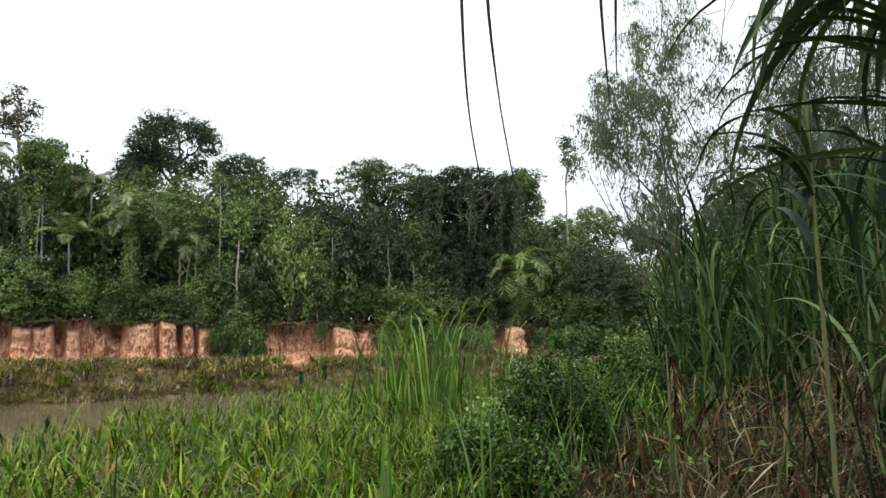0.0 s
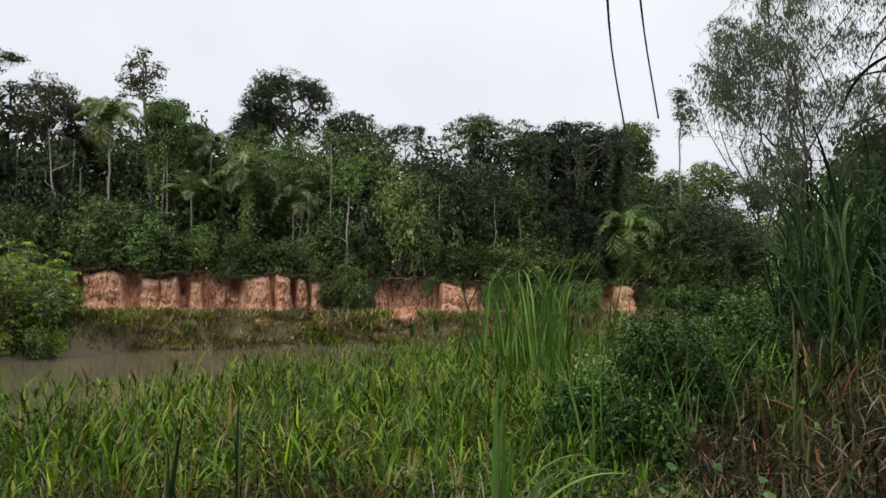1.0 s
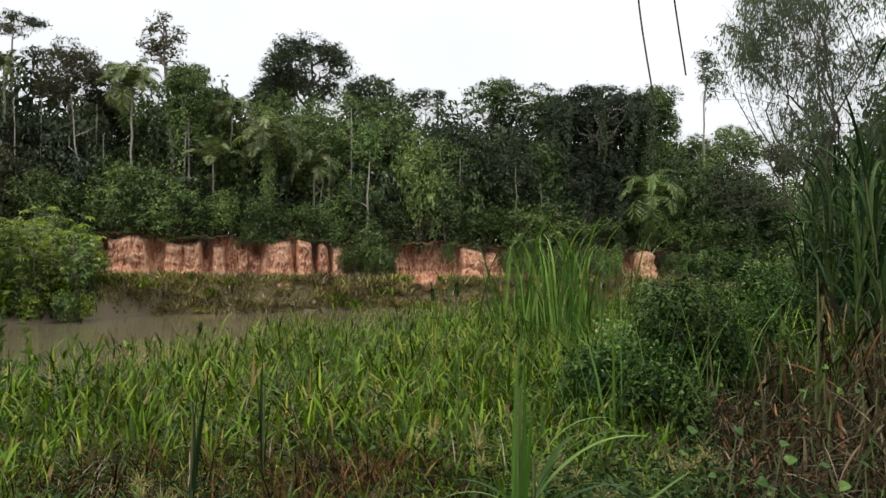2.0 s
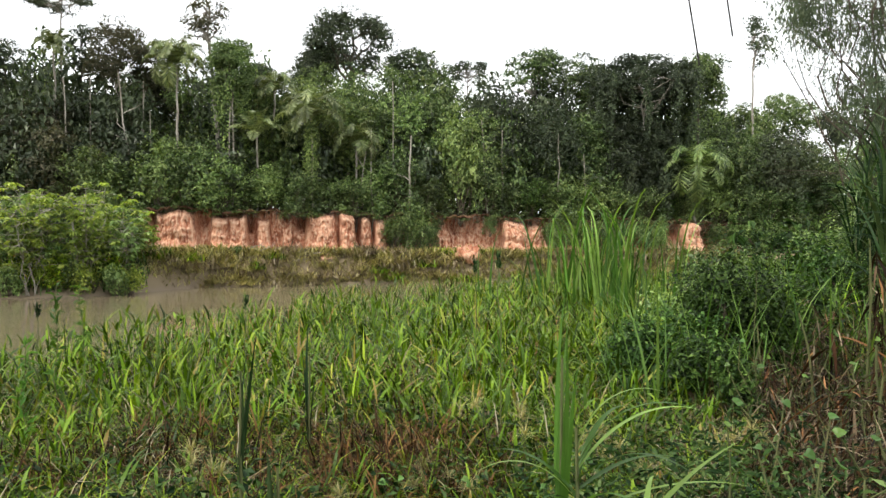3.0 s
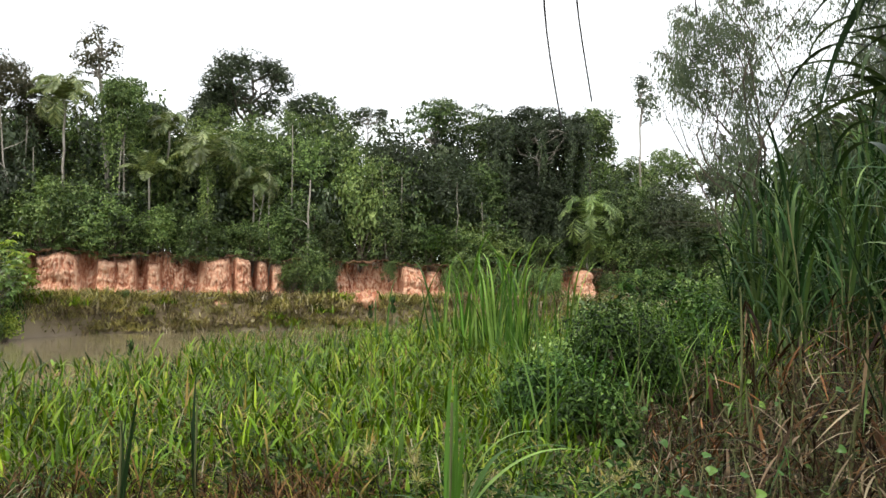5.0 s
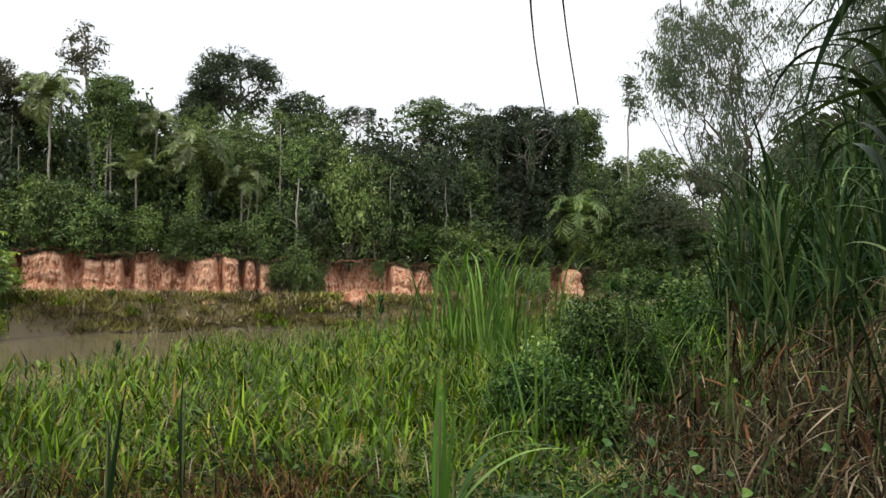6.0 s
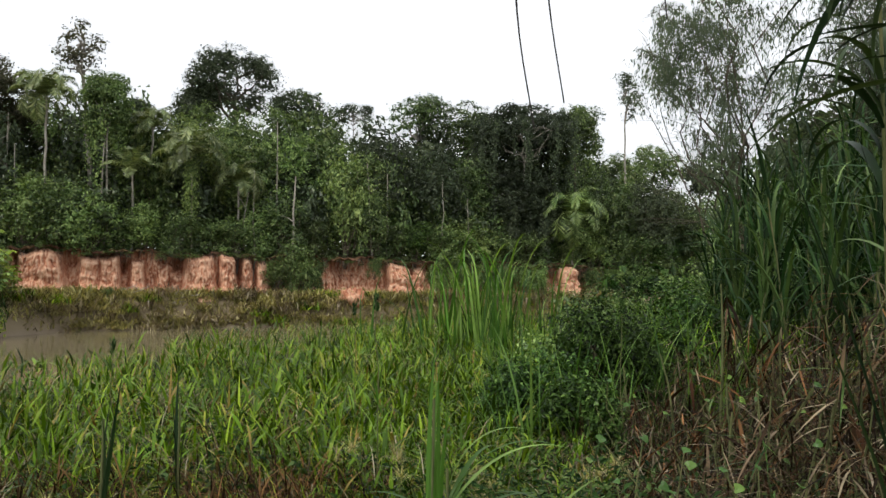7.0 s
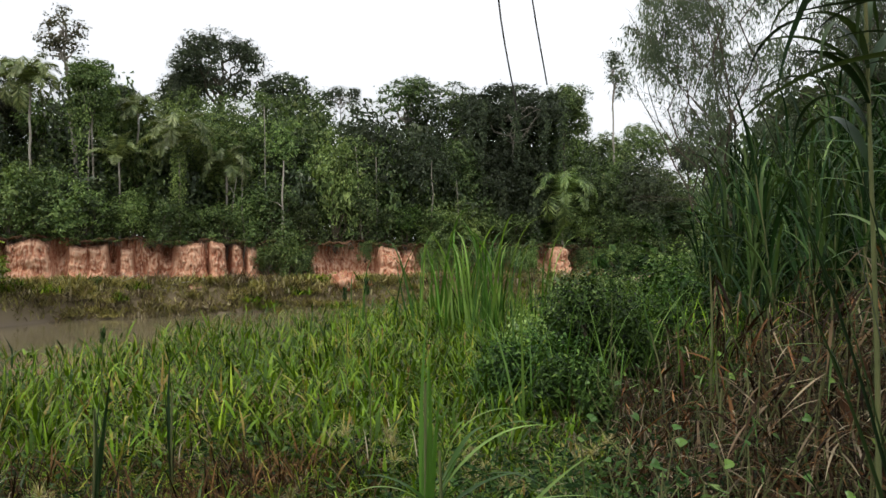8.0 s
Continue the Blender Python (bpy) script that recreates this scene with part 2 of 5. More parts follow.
def blades(B, az, L, W, lean, bend, k=4, power=1.5, full=0.35):
    """Grass-like ribbons that rise from B towards the azimuth az, lean from the upright and bend over; angles in radians."""
    n = len(B)
    az, L, W, lean, bend = (np.broadcast_to(v, (n,)).astype(float) for v in (az, L, W, lean, bend))
    u = np.linspace(0, 1, k + 1)
    tilt = lean[:, None] + bend[:, None] * ((u[1:] + u[:-1]) / 2)[None] ** power
    step = (L / k)[:, None]
    out = np.concatenate([np.zeros((n, 1)), np.cumsum(np.sin(tilt) * step, 1)], 1)
    up = np.concatenate([np.zeros((n, 1)), np.cumsum(np.cos(tilt) * step, 1)], 1)
    C = np.stack([B[:, 0, None] + out * np.cos(az)[:, None], B[:, 1, None] + out * np.sin(az)[:, None], B[:, 2, None] + up], 2)
    prof = np.minimum(0.45 + 0.55 * u / full, 1) * np.clip((1 - u) / (1 - full), 0.03, 1) ** 0.8
    side = np.stack([-np.sin(az), np.cos(az), np.zeros(n)], 1)[:, None] * (W[:, None] * prof[None] / 2)[:, :, None]
    V = np.stack([C - side, C + side], 2).reshape(-1, 3)
    base = (np.arange(n) * 2 * (k + 1))[:, None] + 2 * np.arange(k)[None]
    Q = np.stack([base, base + 1, base + 3, base + 2], 2).reshape(-1, 4)
    return V, Q


def tubes(lines, sides=7):
    """Tapered limbs; each line is (points, radii)."""
    VV, QQ, at = [], [], 0
    for pts, rad in lines:
        pts, rad = np.asarray(pts, float), np.asarray(rad, float)
        t = unit(np.gradient(pts, axis=0))
        ref = np.where(np.abs(t[:, 2:3]) > 0.9, np.array([[1.0, 0, 0]]), np.array([[0, 0, 1.0]]))
        a = unit(np.cross(t, ref))
        b = np.cross(t, a)
        ang = np.linspace(0, 2 * np.pi, sides, endpoint=False)
        ring = pts[:, None] + rad[:, None, None] * (a[:, None] * np.cos(ang)[None, :, None] + b[:, None] * np.sin(ang)[None, :, None])
        VV.append(ring.reshape(-1, 3))
        m = len(pts)
        i, j = np.meshgrid(np.arange(m - 1), np.arange(sides), indexing="ij")
        j2 = (j + 1) % sides
        QQ.append(at + np.stack([i * sides + j, i * sides + j2, (i + 1) * sides + j2, (i + 1) * sides + j], 2).reshape(-1, 4))
        at += m * sides
    return np.concatenate(VV), np.concatenate(QQ)


def join(*pieces):
    VV, QQ, at = [], [], 0
    for V, Q in pieces:
        VV.append(V)
        QQ.append(Q + at)
        at += len(V)
    return np.concatenate(VV), np.concatenate(QQ)


def bent(a, b, rng, n=6, wob=0.06):
    """Points from a to b with a natural wobble."""
    a, b = np.asarray(a, float), np.asarray(b, float)
    u = np.linspace(0, 1, n)[:, None]
    d = np.linalg.norm(b - a)
    off = rng.normal(0, wob * d, (n, 3)) * np.sin(np.pi * u)
    off[:, 2] *= 0.3
    return a + (b - a) * u + off


# ---- ground, river, clay bank ----
def cliff_y(x):
    return 87.9 + 0.472 * x


def rim_z(x):
    return 6.03 - 0.029 * np.clip(x, -60, 60) + 0.16 * np.sin(0.9 * x) + 0.11 * np.sin(2.3 * x + 1)


def foot_z(x):
    return 2.45 - 0.018 * np.clip(x, -60, 60)


def step(a, b, v):
    u = np.clip((v - a) / (b - a), 0, 1)
    return u * u * (3 - 2 * u)


def near_edge(y):
    return -5.2 - 1.0 * (1 - step(6, 13, y)) + 0.06 * np.clip(y - 12, 0, 200) ** 2


def ground_z(x, y):
    x, y = np.asarray(x, float), np.asarray(y, float)
    bump = 0.10 * np.sin(x * 1.3 + 0.7 * y) * np.cos(0.9 * y - 0.4 * x) + 0.06 * np.sin(2.9 * x + 1.1) * np.sin(2.3 * y)
    near = -0.9 + 4.3 * step(-4.5, 0.6, x - near_edge(y)) + bump
    s = (y - cliff_y(x)) / 1.106
    reach = 6.2 + 8.3 * (1 - step(-40, -35, x))
    far = -0.9 + 1.6 * step(-reach - 1.5, -reach + 2.5, s) + (foot_z(x) - 0.7) * step(-reach, -2.0, s) + (rim_z(x) - foot_z(x)) * step(3.0, 3.6, s) + bump * 0.6
    far += 2.5 * step(15, 120, s)
    return np.where(s > -reach - 3.5, np.maximum(far, -0.9), near)


gx = np.unique(np.concatenate([np.linspace(-900, -75, 30), np.linspace(-75, 60, 160), np.linspace(60, 900, 16), np.linspace(-12, 8, 30)]))
gy = np.unique(np.concatenate([np.linspace(-900, -15, 24), np.linspace(-15, 40, 70), np.linspace(40, 100, 130), np.linspace(100, 2500, 24)]))
GX, GY = np.meshgrid(gx, gy, indexing="ij")
gi, gj = np.meshgrid(np.arange(len(gx) - 1), np.arange(len(gy) - 1), indexing="ij")
gk = gi * len(gy) + gj
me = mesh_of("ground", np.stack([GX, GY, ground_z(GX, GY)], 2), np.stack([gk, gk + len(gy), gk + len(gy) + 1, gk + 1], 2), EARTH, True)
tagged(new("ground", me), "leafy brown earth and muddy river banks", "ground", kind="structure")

wx, wy = np.meshgrid(np.linspace(-400, 400, 41), np.linspace(-300, 400, 36), indexing="ij")
wi, wj = np.meshgrid(np.arange(40), np.arange(35), indexing="ij")
wk = wi * 36 + wj
tagged(new("water", mesh_of("water", np.stack([wx, wy, 0 * wx], 2), np.stack([wk, wk + 36, wk + 37, wk + 1], 2), RIVER, True)), "still brown muddy river water", "water", kind="structure")


def fbm(x, z, seed):
    """Cheap smooth noise on arrays."""
    v, a = 0 * x, 1.0
    r = np.random.RandomState(seed)
    for o in range(5):
        fx, fz, p1, p2 = 1.7 ** o, 1.7 ** o, r.uniform(0, 9), r.uniform(0, 9)
        v = v + a * np.sin(fx * x + p1 + 1.3 * np.sin(0.7 * fz * z + p2)) * np.cos(0.9 * fz * z + p2 + np.sin(0.8 * fx * x + p1))
        a *= 0.6
    return v


def clay_noise(A, H, fa, fh):
    """Rough fractal relief over the wall."""
    flat = [noise.fractal((a * fa, h * fh, 3.7 * fa), 0.8, 2.1, 6) for a, h in zip(A.ravel(), H.ravel())]
    return np.array(flat).reshape(A.shape)


def clay_cliff():
    """Fluted clay wall with rounded pillars, recesses between them, a slumped foot and a turf lip."""
    along = np.linspace(-46, 15, 1100)
    h = np.linspace(-0.25, 1, 48)
    A, H = np.meshgrid(along, h, indexing="ij")
    flute = np.abs(np.sin(A * 1.5 + 0.8 * np.sin(A * 0.43))) ** 0.6 * 0.26 + 0.10 * np.abs(np.sin(A * 3.3 + 1.6 * np.sin(A * 0.9)))
    cut = np.random.RandomState(33)
    for c in cut.uniform(-46, 15, 120):
        h0 = cut.uniform(-0.1, 0.75)
        flute = flute - cut.uniform(0.25, 0.75) * np.exp(-((A - c + 0.12 * np.sin(6 * H + c)) / cut.uniform(0.05, 0.30)) ** 2) * step(h0, h0 + 0.25, H)
    # pillars: place along the wall, half width, how far they stand out, height
    for c, w, o, top in ((-41.2, 1.9, 2.0, 0.95), (-37.4, 0.9, 1.6, 0.86), (-35.9, 0.9, 1.8, 0.9), (-33.7, 0.6, 1.3, 0.8), (-31.6, 0.5, 0.6, 0.75),
                         (-28.6, 1.4, 2.0, 1.0), (-26.2, 0.8, 1.9, 0.95), (-24.5, 0.6, 1.4, 0.9), (-23.1, 0.6, 1.6, 0.95), (-17.3, 0.6, 0.9, 0.5),
                         (-9.9, 1.5, 2.3, 0.93), (-8.2, 0.9, 1.5, 0.84), (-7.2, 0.4, 0.8, 0.8), (-4.5, 0.7, 1.3, 0.9), (-1.5, 0.8, 1.0, 0.8), (8.6, 1.1, 2.3, 0.95)):
        across = np.clip(1 - np.abs((A - c) / (w * (1.12 - 0.25 * H))) ** 3, 0, 1) ** 0.5
        cap = np.clip((top - H) / 0.14, 0, 1) ** 0.5
        flute = np.maximum(flute, o * 1.15 * across * cap)
    for c, w in ((-38.9, 0.55), (-34.8, 0.3), (-30.2, 0.45), (-25.2, 0.25), (-15.5, 1.2), (-8.85, 0.25), (7.1, 0.45), (10.2, 0.45)):
        flute = flute - 1.5 * np.exp(-((A - c) / w) ** 2) * step(0.3, 0.7, H)
    out = 1.0 * np.clip(1 - H / 0.28, 0, 1.6) ** 1.4 + flute * np.clip(1.12 - 0.3 * H, 0, 1) + 0.36 * clay_noise(A, H, 1.1, 3.0) + 0.20 * clay_noise(A, H, 3.4, 7.0) + 0.02 * fbm(A * 13, H * 9, 6) + 0.04 * np.sin(H * 34 + 3 * fbm(A * 1.5, H, 7)) * step(0.5, 0.1, H)
    out += 0.30 * fbm(A * 0.55, H * 0.6, 21) - 0.55 * step(0.5, 0.9, H) * np.clip(1 - flute, 0, 1)
    z0, z1 = foot_z(A), rim_z(A)
    X = A + 0.427 * out
    Y = cliff_y(A) - 0.904 * out + 1.15
    Z = z0 + (z1 - z0) * H + 0.06 * fbm(A * 3, H * 2, 9)
    k = np.arange(1099)[:, None] * 48 + np.arange(47)[None]
    wall = thing("clay_cliff", 0, 0, 0, "eroded orange-red clay river cliff with fluted pillars", "cliff", kind="structure")
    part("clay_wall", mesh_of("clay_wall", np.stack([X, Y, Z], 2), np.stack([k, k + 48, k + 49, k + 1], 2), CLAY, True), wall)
    # overhanging mat of roots and turf along the rim
    A, G = np.meshgrid(along, np.linspace(0, 1, 12), indexing="ij")
    ang = G * np.pi * 1.0
    lip = 0.30 + 0.26 * fbm(A * 0.9, A * 0, 12) + 0.14 * fbm(A * 4, G * 3, 14)
    out = -0.15 + lip * 1.2 * np.sin(ang) - 2.4 * (1 - step(0.0, 0.3, G))
    Z = rim_z(A) - 0.02 + 0.13 * np.cos(ang) + 0.15 * fbm(A * 1.3, A * 0, 15) + 0.09 * fbm(A * 6, G * 4, 16)
    k = np.arange(1099)[:, None] * 12 + np.arange(11)[None]
    part("turf_lip", mesh_of("turf_lip", np.stack([A + 0.427 * out, cliff_y(A) - 0.904 * out + 0.2, Z], 2), np.stack([k, k + 12, k + 13, k + 1], 2), TURF, True), wall, "dark root mat and turf overhanging the rim")
    rng = np.random.RandomState(8)
    lines = []
    for a in rng.uniform(-45, 14, 260):
        top = np.array([a + 0.2, cliff_y(a) - 0.35, rim_z(a) - 0.1])
        lines.append((bent(top, top + np.array([rng.normal(0, 0.15), -0.1, -rng.uniform(0.3, 1.3)]), rng, 4), [0.025, 0.02, 0.014, 0.006]))
    part("hanging_roots", mesh_of("hanging_roots", *tubes(lines, 4), WOOD), wall)["kind"] = "stuff"


clay_cliff()


def clod(x, y, z, r, seed, label):
    rng = np.random.RandomState(seed)
    u, v = np.meshgrid(np.linspace(0, 2 * np.pi, 33), np.linspace(0.02, np.pi * 0.72, 17), indexing="ij")
    rad = r * (1 + 0.20 * fbm(np.cos(u) * 2, v * 2 + np.sin(u) * 2, seed) + 0.16 * fbm(np.cos(u) * 5, v * 5 + np.sin(u) * 5, seed + 3) + 0.05 * fbm(np.cos(u) * 11, v * 11 + np.sin(u) * 11, seed + 5))
    k = np.arange(32)[:, None] * 17 + np.arange(16)[None]
    V = np.stack([rad * np.sin(v) * np.cos(u) * 1.25, rad * np.sin(v) * np.sin(u), rad * np.cos(v) * 0.9], 2)
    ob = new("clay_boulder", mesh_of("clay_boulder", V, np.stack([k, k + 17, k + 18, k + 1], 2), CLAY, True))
    ob.matrix_basis = pose(x, y, z, 0, 0, rng.uniform(0, 90))
    tagged(ob, label, "boulder")


clod(-13.9, 78.3, 2.15, 1.35, 4, "slumped orange clay boulder on the far bank")
clod(-12.0, 78.9, 1.8, 0.7, 5, "small slumped orange clay lump beside a boulder")


# ---- trees ----
def crown(rng, centre, rw, rh, lobes, clumps, per, leaf, flat=0.0, open_=0.0, lobe=(0.28, 0.46), inner=0):
    """Leaf clumps on the shells of overlapping lobes, and broad leaves inside them. Returns leaf geometry and the lobes' middles."""
    d = unit(rng.normal(size=(lobes, 3)))
    d[:, 2] = d[:, 2] * (1 - 0.6 * flat) + 0.15
    rl = rng.uniform(*lobe, lobes) * min(rw, rh * 1.2)
    mids = centre + d * (np.array([rw, rw, rh]) - rl[:, None]) * rng.uniform(0.65, 1.0, (lobes, 1))
    squash = np.array([1.15, 1.15, 0.95 - 0.4 * flat])
    PP, OO, SS = [], [], []
    for m, r in zip(mids, rl):
        o = unit(rng.normal(size=(clumps, 3)) + np.array([0, 0, 0.35]))
        c = m + o * r * rng.uniform(0.72, 1.1, (clumps, 1)) * squash
        PP.append(np.repeat(c, per, 0) + rng.normal(0, leaf * 0.85, (clumps * per, 3)) * np.array([1, 1, 0.55]))
        OO.append(np.repeat(o, per, 0))
        SS.append(np.full(clumps * per, leaf))
        if inner:
            o = unit(rng.normal(size=(inner, 3)))
            PP.append(m + o * r * rng.uniform(0.3, 0.66, (inner, 1)) * squash)
            OO.append(o)
            SS.append(np.full(inner, min(0.5 * r, 0.65)))
    P, O, S = np.concatenate(PP), np.concatenate(OO), np.concatenate(SS)
    if open_:
        keep = rng.uniform(size=len(P)) > open_
        P, O, S = P[keep], O[keep], S[keep]
    n = len(P)
    N = unit(1.0 * O + np.array([0, 0, 0.55]) + rng.normal(0, 0.3, (n, 3)))
    D = unit(np.cross(N, rng.normal(size=(n, 3)))) + np.array([0, 0, -0.25])
    return leaves(P - unit(D) * S[:, None] * 0.5, D, N, S * rng.uniform(0.7, 1.3, n), S * rng.uniform(0.4, 0.7, n)), mids


def tree(name, x, y, top, width, depth, label, seed, mat=FOREST, bark=WOOD, lobes=12, clumps=46, per=11, leaf=0.37, r0=0.28, flat=0.0, open_=0.0, base=None, lean=(0, 0), drape=0, limbs=1.0, group="", lobe=(0.28, 0.46), inner=0):
    rng = np.random.RandomState(seed)
    z0 = float(ground_z(x, y)) - 0.15 if base is None else base
    h = top - z0
    ob = thing(name, x - lean[0], y - lean[1], z0, label, "tree", group)
    centre = np.array([lean[0], lean[1], h - depth / 2])
    geo, mids = crown(rng, centre, width / 2, depth / 2, lobes, clumps, per, leaf, flat, open_, lobe, inner)
    fork = np.array([lean[0] * 0.8, lean[1] * 0.8, max(h - depth * 0.95, h * 0.35)])
    lead = bent(fork, centre + [0, 0, depth * 0.25], rng, 6, 0.05)
    lines = [(bent((0, 0, 0), fork, rng, 9, 0.01), np.linspace(r0, r0 * 0.62, 9)), (lead, np.linspace(r0 * 0.6, r0 * 0.12, 6))]
    for m in mids[::3 if inner else 1]:
        s = lead[rng.randint(0, 5)]
        lines.append((bent(s, m, rng, 6, 0.10), np.linspace(r0 * 0.36 * limbs, r0 * 0.07, 6)))
    part("trunk", mesh_of("trunk", *tubes(lines, 6), bark, True), ob)
    part("crown", mesh_of("crown", *geo, mat), ob)
    if drape:
        part("creeper_curtain", mesh_of("creeper_curtain", *strands(rng, centre, width * 0.48, depth * 0.3, drape, h * 0.45), DARK if mat is DARK else FOREST if seed > 40 else VINE), ob, "green creepers hanging from the crown")["kind"] = "stuff"
    return ob


def strands(rng, centre, rw, rh, n, length, leaf=0.30):
    """Leafy creepers that hang in ragged curtains."""
    PP = []
    for i in range(n):
        a, r = rng.uniform(0, 2 * np.pi), rw * rng.uniform(0.5, 1.0)
        m = 26
        u = np.linspace(0, 1, m) ** 1.1
        ln = length * rng.uniform(0.35, 1.0)
        p = np.stack([centre[0] + r * np.cos(a) + 0.3 * np.sin(5 * u + i), centre[1] + r * np.sin(a) + 0 * u, centre[2] + rh * rng.uniform(-0.8, 0.6) - ln * u], 1)
        PP.append(np.repeat(p, 4, 0) + rng.normal(0, 0.22, (m * 4, 3)))
    P = np.concatenate(PP)
    P[:, 2] = np.maximum(P[:, 2], 0.05)
    k = len(P)
    O = unit(P - centre) * np.array([1, 1, 0.2])
    N = unit(O + np.array([0, 0, 0.5]) + rng.normal(0, 0.4, (k, 3)))
    return leaves(P, np.cross(N, rng.normal(size=(k, 3))) + np.array([0, 0, -0.8]), N, leaf * rng.uniform(0.7, 1.3, k), leaf * 0.6)


def shrub(rng_seed, r, h, leaf, n, mat, trail=0, stems=True, lob=14):
    """Dense leafy mound with stems, as a thing at the origin."""
    rng = np.random.RandomState(rng_seed)
    ob = thing("shrub", 0, 0, 0, "dense green rainforest shrub with glossy leaves", "shrub", "bank shrubs")
    mids = np.stack([rng.uniform(-0.72, 0.72, lob) * r, rng.uniform(-0.6, 0.6, lob) * r, rng.uniform(0.2, 0.84, lob) * h], 1)
    mids[:, :2] *= (1.12 - 0.55 * mids[:, 2:3] / h)
    PP, OO, SS = [], [], []
    for m in mids:
        c = n // lob // 6
        o = unit(rng.normal(size=(c, 3)) + np.array([0, 0, 0.3]))
        size = rng.uniform(0.26, 0.46) * np.array([r, r, 0.85 * min(h, 1.6 * r)])
        q = m + o * size * rng.uniform(0.8, 1.08, (c, 1))
        PP.append(np.repeat(q, 6, 0) + rng.normal(0, leaf * 0.7, (c * 6, 3)))
        OO.append(np.repeat(o, 6, 0))
        SS.append(np.full(c * 6, leaf))
        o = unit(rng.normal(size=(22, 3)))
        PP.append(m + o * size * rng.uniform(0.25, 0.62, (22, 1)))
        OO.append(o)
        SS.append(np.full(22, 0.42 * size.min()))
    P, O, S = np.concatenate(PP), np.concatenate(OO), np.concatenate(SS)
    P[:, 2] = np.maximum(P[:, 2], 0.02)
    k = len(P)
    N = unit(1.0 * O + np.array([0, 0, 0.5]) + rng.normal(0, 0.28, (k, 3)))
    D = unit(np.cross(N, rng.normal(size=(k, 3)))) + np.array([0, 0, -0.3])
    geo = leaves(P - unit(D) * S[:, None] * 0.5, D, N, S * rng.uniform(0.7, 1.35, k), S * rng.uniform(0.45, 0.75, k))
    if trail:
        geo = join(geo, strands(rng, np.array([0, 0, h * 0.6]), r, h * 0.2, trail, h * 0.7, leaf))
    part("foliage", mesh_of("foliage", *geo, mat), ob)
    lines = [(bent((0, 0, -0.1), m, rng, 5, 0.08), np.linspace(0.05, 0.015, 5)) for m in mids]
    if stems:
        part("stem", mesh_of("stem", *tubes(lines, 5), WOOD), ob)
    return ob


def frond_mesh(seed, L, mat, droop=1.9, lw=0.13):
    """Arching palm frond with a rachis and two rows of leaflets, along +x."""
    rng = np.random.RandomState(seed)
    n = 44
    u = np.linspace(0, 1, n)
    tilt = 0.10 + droop * 1.35 * u ** 1.75
    x = np.concatenate([[0], np.cumsum(np.sin(tilt[1:]) * L / (n - 1))])
    z = np.concatenate([[0], np.cumsum(np.cos(tilt[1:]) * L / (n - 1))])
    C = np.stack([x, 0.05 * np.sin(3 * u), z], 1)
    geo = [tubes([(C, np.linspace(0.045, 0.008, n))], 4)]
    T = unit(np.gradient(C, axis=0))
    for s in (-1, 1):
        i = np.arange(5, n)
        ll = 0.25 * L * np.sin(np.pi * (0.12 + 0.86 * u[i])) ** 0.7
        D = T[i] * 0.6 + np.array([0, s * 0.8, -0.75]) + rng.normal(0, 0.12, (len(i), 3))
        geo.append(leaves(C[i], D, np.cross(T[i], np.array([0, s, 0])) * s * -1 + rng.normal(0, 0.1, (len(i), 3)), ll, lw, 0.1, 0.25))
    return mesh_of("frond", *join(*geo), mat)


def palm(x, y, top, span, label, seed, fronds=17, mat=PALM, base=None, lean=(0, 0), droop=1.9, skirt=False):
    rng = np.random.RandomState(seed)
    z0 = float(ground_z(x, y)) - 0.1 if base is None else base
    L = span * 0.66
    hh = top - z0 - 0.50 * L
    ob = thing("palm", x, y, z0, label, "palm")
    part("trunk", mesh_of("trunk", *tubes([(bent((-lean[0], -lean[1], 0), (0, 0, hh), rng, 10, 0.012), np.linspace(0.15, 0.10, 10))], 8), BARK, True), ob)
    kinds = [frond_mesh(seed * 7 + i, L * (0.9 + 0.1 * i), mat, droop * (0.75 + 0.25 * i)) for i in range(3)]
    for i in range(fronds):
        part("frond", kinds[i % 3], ob, m=pose(0, 0, hh - 0.1, rng.uniform(-8, 8), -6 + 92 * (i / fronds) ** 1.25 + rng.uniform(-8, 8), i * 137.5 + rng.uniform(-15, 15)))
    if skirt:
        m = strands(rng, np.array([0, 0, hh - 0.5]), 0.45, 0.3, 14, hh * 0.8)
        part("creeper_curtain", mesh_of("creeper_curtain", *m, VINE), ob, "green creepers clothing the trunk")["kind"] = "stuff"
    return ob


def snag(x, y, top, label, seed, r=0.11, lean=(0, 0), fork=0):
    rng = np.random.RandomState(seed)
    z0 = float(ground_z(x, y)) - 0.1
    ob = thing("bare_trunk", x, y, z0, label, "tree trunk")
    h = top - z0
    tip = np.array([lean[0], lean[1], h])
    lines = [(bent((0, 0, 0), tip, rng, 8, 0.007), np.linspace(r * 0.85, r * 0.4, 8))]
    for i in range(fork):
        s = tip * rng.uniform(0.55, 0.85)
        lines.append((bent(s, s + np.array([rng.normal(0, 1.0), rng.normal(0, 0.5), rng.uniform(0.8, 2.5)]), rng, 5), np.linspace(r * 0.35, r * 0.12, 5)))
    part("trunk", mesh_of("trunk", *tubes(lines, 6), BARK, True), ob)


